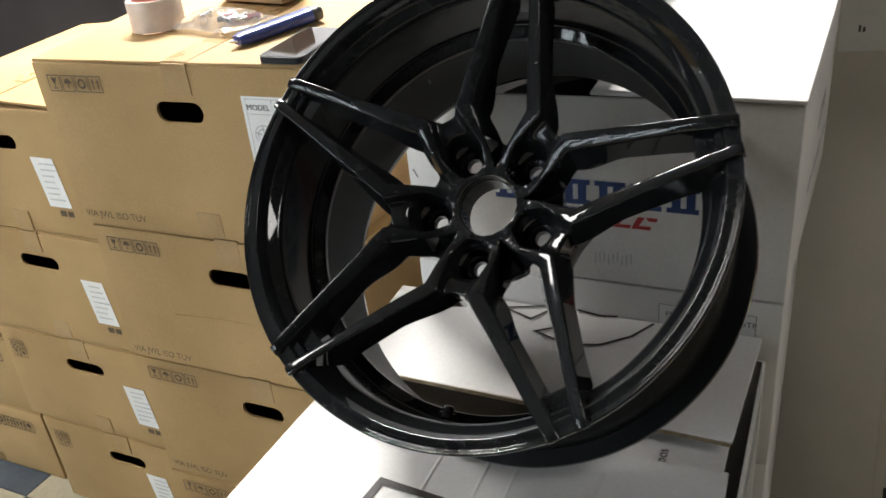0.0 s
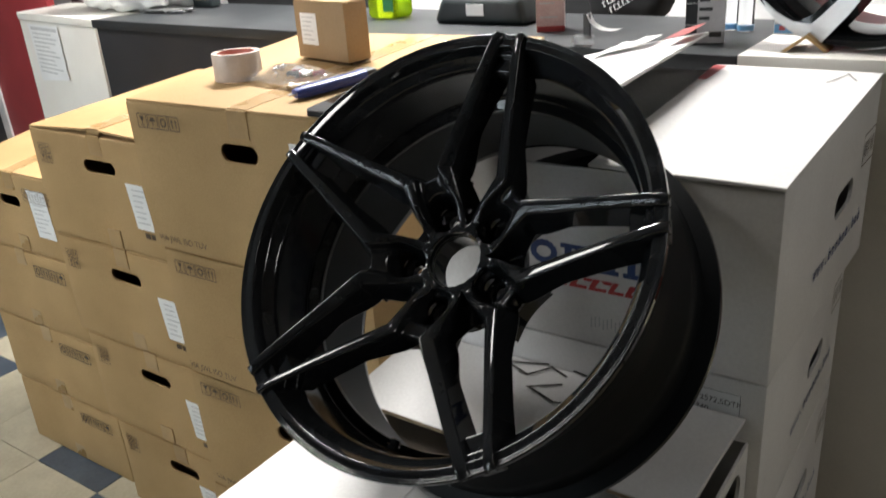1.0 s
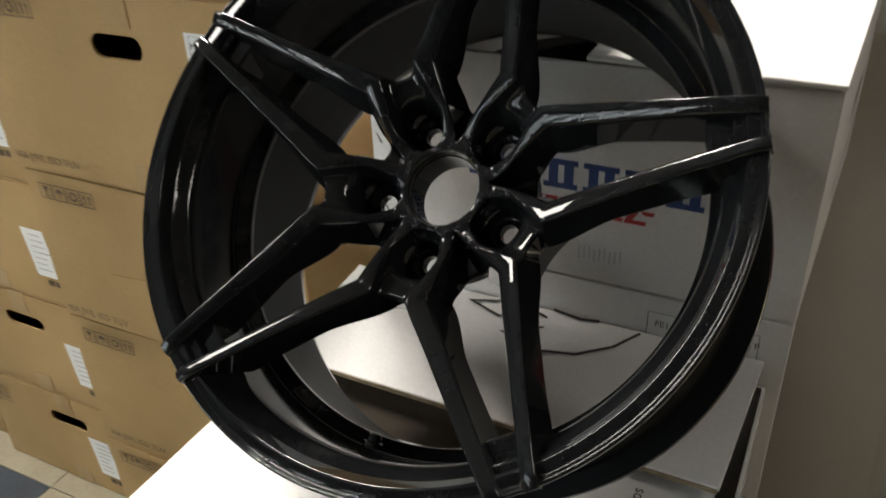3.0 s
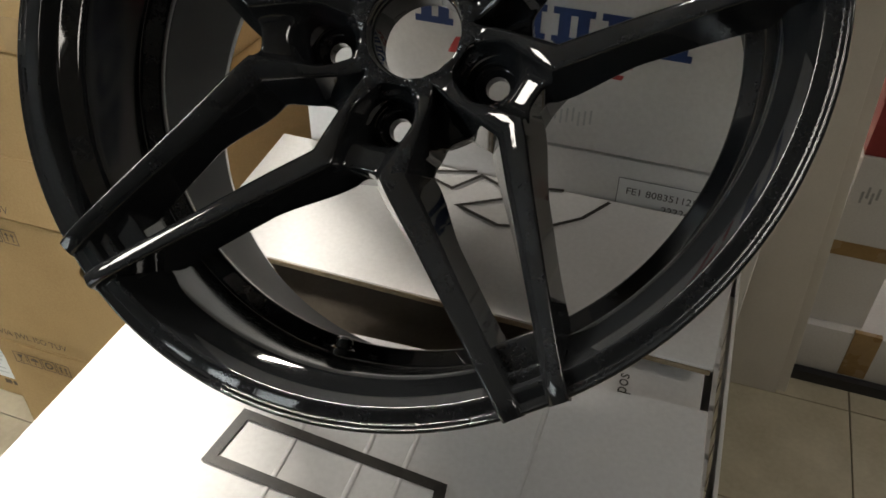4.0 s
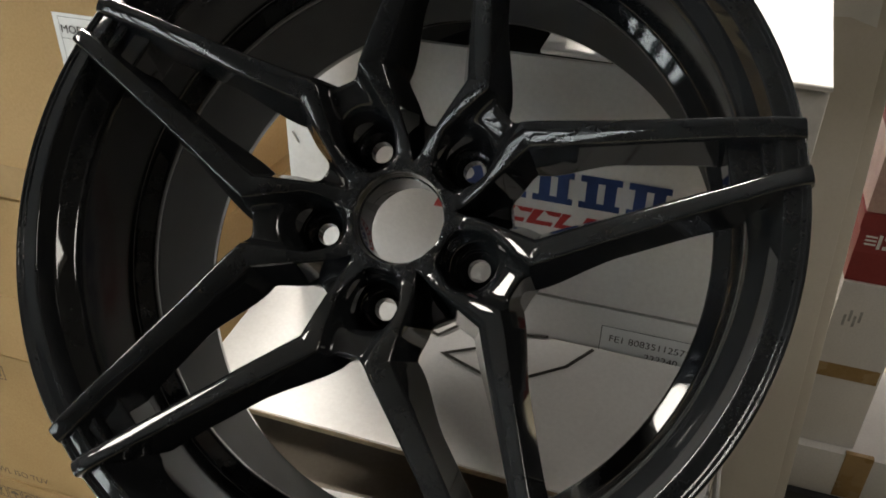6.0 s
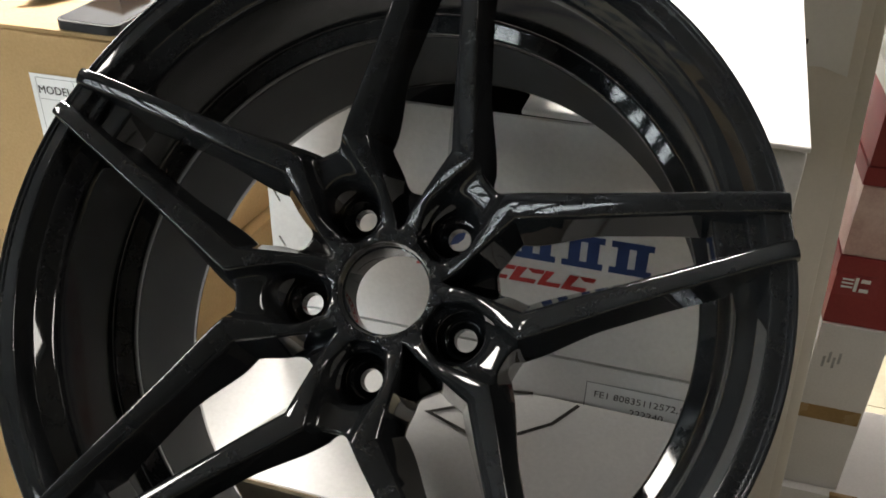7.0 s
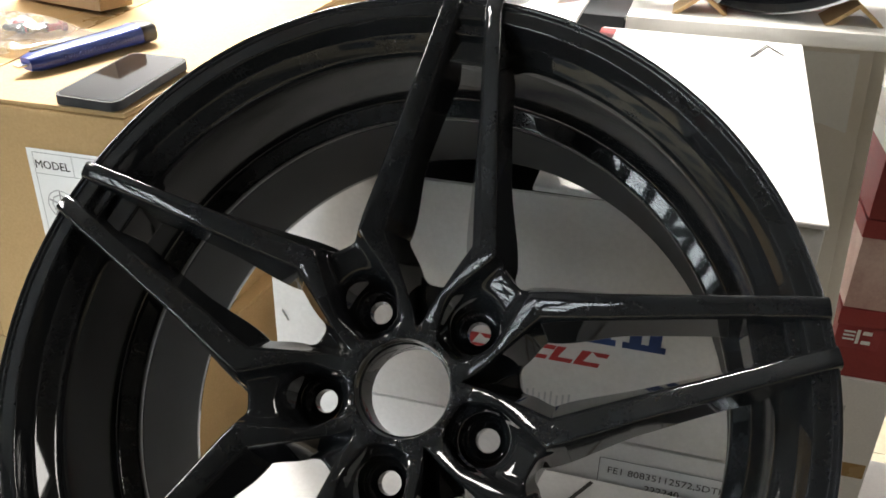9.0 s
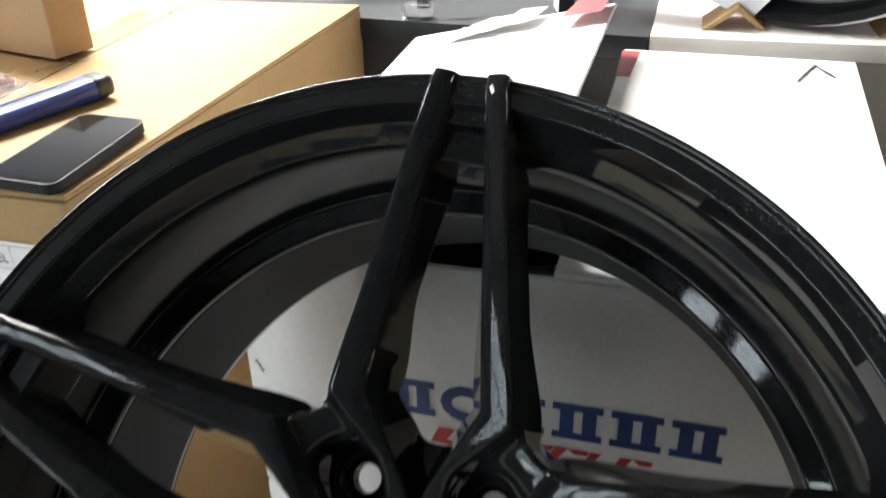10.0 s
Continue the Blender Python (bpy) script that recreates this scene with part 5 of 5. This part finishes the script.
def blade(front, back, material, shape, name, label=""):
    """A flat spoke piece, its outline (along, across) taken through from front to back."""
    bm = plate(shape, [], front, back, lambda a, b, c: Vector((a, c + 0.10 * (0.236 - a), b)))
    first = part(name, bm, material, show, label)
    first.rotation_euler = (0, -radians(SPOKE_A), 0)
    for k in range(1, 5):
        ob = new(name, first.data)
        ob.parent = show
        ob.rotation_euler = (0, -radians(SPOKE_A + 72 * k), 0)
        if label:
            ob["label"] = label


def round_rim(r, degrees):
    return (r * math.cos(radians(degrees)), r * math.sin(radians(degrees)))


blade(-0.0845, -0.030, GLOSS_BLACK, [(0.238, -0.020), (0.238, 0.0), (0.186, 0.026), (0.131, 0.046), (0.060, 0.072), (0.060, 0.045), (0.100, 0.030), (0.150, 0.0), (0.200, -0.030), (0.228, -0.060)], "spoke")
foot = [round_rim(0.2440, a) for a in range(-66, 1, 6)]
inner_edge = [round_rim(r_, a) for r_, a in ((0.2285, -15), (0.2335, -24), (0.2370, -34), (0.2395, -46), (0.2418, -60))]
blade(-0.0875, -0.0846, WHITE_LACQUER, foot + [(0.186, 0.029), (0.131, 0.049), (0.060, 0.075), (0.060, 0.050), (0.100, 0.036), (0.156, 0.010), (0.200, -0.015), (0.217, -0.027)] + inner_edge, "white_edge", "white machined spoke face")
part("hub", lathe([(0.028, -0.06), (0.06, -0.06), (0.07, 0.02), (0.028, 0.02)], 40, "y", closed=True), GLOSS_BLACK, show)

# ---- things on the tall brown stack ----
tape = thing("tape_roll", (-0.772, 0.414, top_a(0.414)), "roll of pale packing tape on a pink card core", "tape roll")
z = top_a(0.414) - 0.0030
part("tape_ring", lathe([(0.0385, z), (0.0456, z), (0.0462, z + 0.002), (0.0462, z + 0.049), (0.0454, z + 0.051), (0.0385, z + 0.051)], 64, "z", (-0.772, 0.414, 0), closed=True), TAPE_WHITE, tape, "", 30)
part("card_core", lathe([(0.0360, z), (0.0384, z), (0.0384, z + 0.0505), (0.0360, z + 0.0505)], 64, "z", (-0.772, 0.414, 0), closed=True), TAPE_CORE, tape, "pink card core", 30)

bolts = thing("bag_of_fittings", (-0.640, 0.415, top_a(0.41)), "clear zip bag of small metal fittings", "bag")
z = top_a(0.41)
film = bmesh.new()
bmesh.ops.create_grid(film, x_segments=26, y_segments=18, size=0.5)
for v in film.verts:
    x, y = v.co.x, v.co.y
    h = max(0.0, 0.024 * (1 - (2.1 * x) ** 4) * (1 - (2.05 * y) ** 2)) + 0.004 * noise.noise(Vector((x * 9, y * 9, 3)))
    v.co = Vector((-0.640 + 0.165 * x + 0.04 * y, 0.425 + 0.105 * y - 0.03 * x, z + 0.003 + max(0.0, h)))
part("clear_film", film, CLEAR, bolts, "crumpled clear film", 60)
for i in range(9):
    x, y = -0.640 + random.uniform(-0.055, 0.055), 0.425 + random.uniform(-0.028, 0.028)
    m = Matrix.Translation((x, y, z + 0.007)) @ Matrix.Rotation(random.uniform(0, 3), 4, "Z") @ Matrix.Rotation(radians(90), 4, "X")
    bolt = lathe([(0.0, -0.010), (0.0042, -0.010), (0.0042, 0.006), (0.0068, 0.0065), (0.0068, 0.012), (0.0, 0.012)], 12)
    bolt.transform(m)
    part("fitting", bolt, (STEEL, PAPER, STEEL, RED_CARD, DARK_PLASTIC)[i % 5], bolts, "", 40)

parcel = thing("small_box", (-0.67, 0.60, top_a(0.6)), "small brown cardboard box with a white address label", "box")
pq = Quad((-0.766, 0.579), (-0.596, 0.537), (-0.587, 0.595), (-0.757, 0.637))
z = top_a(0.60) - 0.0035
part("box_body", mapped(block((0, 0, z), (pq.w, pq.d, z + 0.112), 0.002), pq), KRAFT_DARK, parcel)
lid = block((0.002, 0.001, z + 0.112), (pq.w - 0.002, pq.d * 0.5 - 0.001, z + 0.1145), 0.001)
part("top_flap", mapped(lid, pq), KRAFT, parcel)
lid = block((0.002, pq.d * 0.5 + 0.001, z + 0.112), (pq.w - 0.002, pq.d - 0.001, z + 0.1150), 0.001)
part("top_flap", mapped(lid, pq), KRAFT, parcel)
pm = on_front(pq, 0.0006)
paper_label(parcel, "address_label", pm, 0.020, z + 0.028, 0.058, 0.062, 6, "white printed label")

knife = thing("utility_knife", (-0.505, 0.40, top_a(0.40)), "blue plastic utility knife with a black end", "knife")
a, b = Vector((-0.529, 0.316, top_a(0.316) + 0.009)), Vector((-0.4715, 0.462, top_a(0.462) + 0.010))
km = face_frame((a + b) / 2, b - a, Vector((0, 0, 1)).cross(b - a))
h = (b - a).length / 2
body = bmesh.new()
rings = []
for x, w, t in ((-h, 0.0110, 0.0070), (-h + 0.012, 0.0155, 0.0095), (-h * 0.4, 0.0160, 0.0100), (h * 0.3, 0.0162, 0.0103), (h * 0.62, 0.0172, 0.0112), (h * 0.72, 0.0176, 0.0115)):
    ring = []
    for i in range(16):
        q = 2 * math.pi * i / 16
        c, s_ = math.cos(q), math.sin(q)
        ring.append(body.verts.new(km @ Vector((x, w * math.copysign(abs(c) ** 0.6, c), t * math.copysign(abs(s_) ** 0.6, s_)))))
    rings.append(ring)
for r1, r2 in zip(rings, rings[1:]):
    for i in range(16):
        body.faces.new((r1[i], r1[(i + 1) % 16], r2[(i + 1) % 16], r2[i]))
body.faces.new(rings[0])
body.faces.new(rings[-1])
part("handle", body, BLUE_PLASTIC, knife, "", 40)
part("end_cap", block((h * 0.70, -0.0172, -0.0112), (h, 0.0172, 0.0112), 0.009, 4, None, km), DARK_PLASTIC, knife, "black rounded end", 40)
part("blade", block((-h - 0.012, -0.006, -0.0012), (-h + 0.004, 0.006, 0.0012), 0.0004, 1, None, km), STEEL, knife, "steel blade tip")
part("slider", block((-h * 0.86, 0.0035, 0.0080), (h * 0.66, 0.0095, 0.0108), 0.001, 1, None, km), DARK_PLASTIC, knife, "dark slider strip")
grips = bmesh.new()
for i in range(26):
    x = -h * 0.55 + i * h * 0.045
    block((x, -0.0172, -0.0025), (x + h * 0.022, -0.0150, 0.0030), 0.0004, 1, grips, km)
part("grip_rib", grips, BLUE_PLASTIC, knife)

phone = thing("smartphone", (-0.395, 0.31, top_a(0.31)), "black smartphone with a glossy dark screen", "phone")
pq = Quad((-0.4427, 0.2452), (-0.3668, 0.2414), (-0.3686, 0.3784), (-0.4424, 0.3815))
zz = lambda y: top_a(y) + 0.0005
def phone_slab(lo, hi, inset, edge):
    r, w, d = 0.012 - inset, pq.w - inset, pq.d - inset
    loop = []
    for cx, cy, a0 in ((w - r, inset + r, -90), (w - r, d - r, 0), (inset + r, d - r, 90), (inset + r, inset + r, 180)):
        loop += [(cx + r * math.cos(radians(a0 + 15 * i)), cy + r * math.sin(radians(a0 + 15 * i))) for i in range(7)]
    bm = plate(loop, [], lo, hi, lambda a, b, c: Vector((a, b, c)))
    mapped(bm, pq)
    for v in bm.verts:
        v.co.z += zz(v.co.y)
    return bm
part("phone_body", phone_slab(0.0, 0.0092, 0.0, 0.0016), CASE_BLACK, phone, "black soft case", 40)
part("screen", phone_slab(0.0080, 0.0096, 0.0030, 0.0), SCREEN, phone, "glossy dark glass", 40)

# ---- stack beyond the table ----
def shoe_box(lo, hi, body, label, band=None, x0=0.500, x1=0.80, y0=1.035, y1=1.33):
    ob = thing("shoe_box", ((x0 + x1) / 2, (y0 + y1) / 2, Z0 + lo), label, "box", "boxes stacked beyond the table")
    part("box_body", block((x0, y0, Z0 + lo), (x1, y1, Z0 + hi - 0.035), 0.002), body, ob)
    part("lid", block((x0 - 0.003, y0 - 0.003, Z0 + hi - 0.0345), (x1 + 0.003, y1 + 0.003, Z0 + hi - 0.0005), 0.002), band or body, ob)
    return ob, face_frame((x0, y0 - 0.0008, 0), (1, 0, 0), (0, 0, 1))


big = thing("taped_carton", (0.75, 1.2, 0.03), "long pale carton sealed with brown tape", "carton")
part("carton_body", block((0.500, 1.01, 0.030), (1.02, 1.33, Z0 - 1.010), 0.003), WHITE_CARD, big)
part("tape_strip", block((0.610, 1.0085, 0.035), (0.665, 1.02, Z0 - 1.005), 0.0005), BROWN_TAPE, big, "brown packing tape")
plinth = thing("floor_plinth", (0.8, 1.15, 0), "low dark plinth under the boxes", "plinth")
part("plinth_board", block((0.505, 0.995, 0.0), (1.15, 1.34, 0.029), 0.002), BLACK_LAMINATE, plinth)
tall = thing("pale_carton", (0.57, 1.18, 0.16), "tall pale carton with faded print", "carton")
part("carton_body", block((0.500, 1.03, Z0 - 1.008), (0.625, 1.33, Z0 - 0.600), 0.003), WHITE_CARD, tall)
tm = face_frame((0.500, 1.0292, 0), (1, 0, 0), (0, 0, 1))
part("tape_strip", flat([(0.004, Z0 - 0.83), (0.12, Z0 - 0.83), (0.12, Z0 - 0.795), (0.004, Z0 - 0.795)], tm), BROWN_TAPE, tall, "pale brown tape")
part("faint_stamp", bars([(0.02 + 0.009 * i, Z0 - 0.70 + 0.012 * (i % 2), 0.005, 0.026) for i in range(4)], tm), GREY_INK, tall)
ob, fm = shoe_box(-0.599, -0.452, RED_CARD, "dark red shoe box with a pale mark")
ob2 = part("mark_panel", bars([(0.003, Z0 - 0.535, 0.075, 0.055)], fm), RED_PAINT, ob)
part("pale_mark", bars([(0.012, Z0 - 0.500 - 0.008 * i, 0.020, 0.004) for i in range(3)] + [(0.034, Z0 - 0.522, 0.006, 0.030), (0.044, Z0 - 0.522, 0.016, 0.008), (0.044, Z0 - 0.502, 0.016, 0.008)], fm @ Matrix.Translation((0, -0.0, 0.0042))), PAPER, ob2, "pale printed strokes")
shoe_box(-0.451, -0.275, PINK_LABEL, "pale pink shoe box with a red lid", RED_CARD)
shoe_box(-0.274, -0.120, RED_CARD, "red shoe box with a pale lid", PAPER)


# ---- ceiling lights ----
# the right-hand fixture only carries the added fill light
for lx, ly, sx, sy, power in LAMPS:
    ob = thing("ceiling_light", (lx, ly, 2.9), "flat rectangular ceiling light with a pale diffuser, right one added fill", "ceiling light", "ceiling lights")
    part("light_frame", plate([(lx - sx / 2 - 0.03, ly - sy / 2 - 0.03), (lx + sx / 2 + 0.03, ly - sy / 2 - 0.03), (lx + sx / 2 + 0.03, ly + sy / 2 + 0.03), (lx - sx / 2 - 0.03, ly + sy / 2 + 0.03)],
                              [[(lx - sx / 2, ly - sy / 2), (lx + sx / 2, ly - sy / 2), (lx + sx / 2, ly + sy / 2), (lx - sx / 2, ly + sy / 2)]], 2.835, 2.899, lambda a, b, c: Vector((a, b, c))), WHITE_LACQUER, ob)
    part("diffuser", block((lx - sx / 2, ly - sy / 2, 2.86), (lx + sx / 2, ly + sy / 2, 2.87), 0.001), LAMP_GLOW, ob)

# ---- floor tiles ----
TILE = 0.315
tile_mesh = {}
for kind, material in (("cream", TILE_CREAM), ("slate", TILE_SLATE)):
    bm = block((0.0012, 0.0012, -0.006), (TILE - 0.0012, TILE - 0.0012, 0.0), 0.001, 1)
    finish(bm)
    me = bpy.data.meshes.new("tile")
    bm.to_mesh(me)
    bm.free()
    me.materials.append(material)
    tile_mesh[kind] = me
rest = {"cream": bmesh.new(), "slate": bmesh.new()}
for i in range(-17, 16):
    for j in range(-11, 7):
        x, y = -1.560 + TILE * i, 0.307 + TILE * j
        if x < -5.2 or x + TILE > 3.2 or y < -3.08 or y + TILE > 2.6:
            continue
        kind = "slate" if (i + j) % 3 == 2 and x < 0.2 else "cream"
        if (-4 <= i <= 8 and -5 <= j <= 2):
            ob = new("tile", tile_mesh[kind])
            ob.parent = floor
            ob.location = (x, y, 0)
        else:
            block((x + 0.0012, y + 0.0012, -0.006), (x + TILE - 0.0012, y + TILE - 0.0012, 0.0), 0, 1, rest[kind])
for kind, bm in rest.items():
    ob = part("tile_field", bm, TILE_CREAM if kind == "cream" else TILE_SLATE, floor)
    tagged(ob, "", "", "", "stuff")
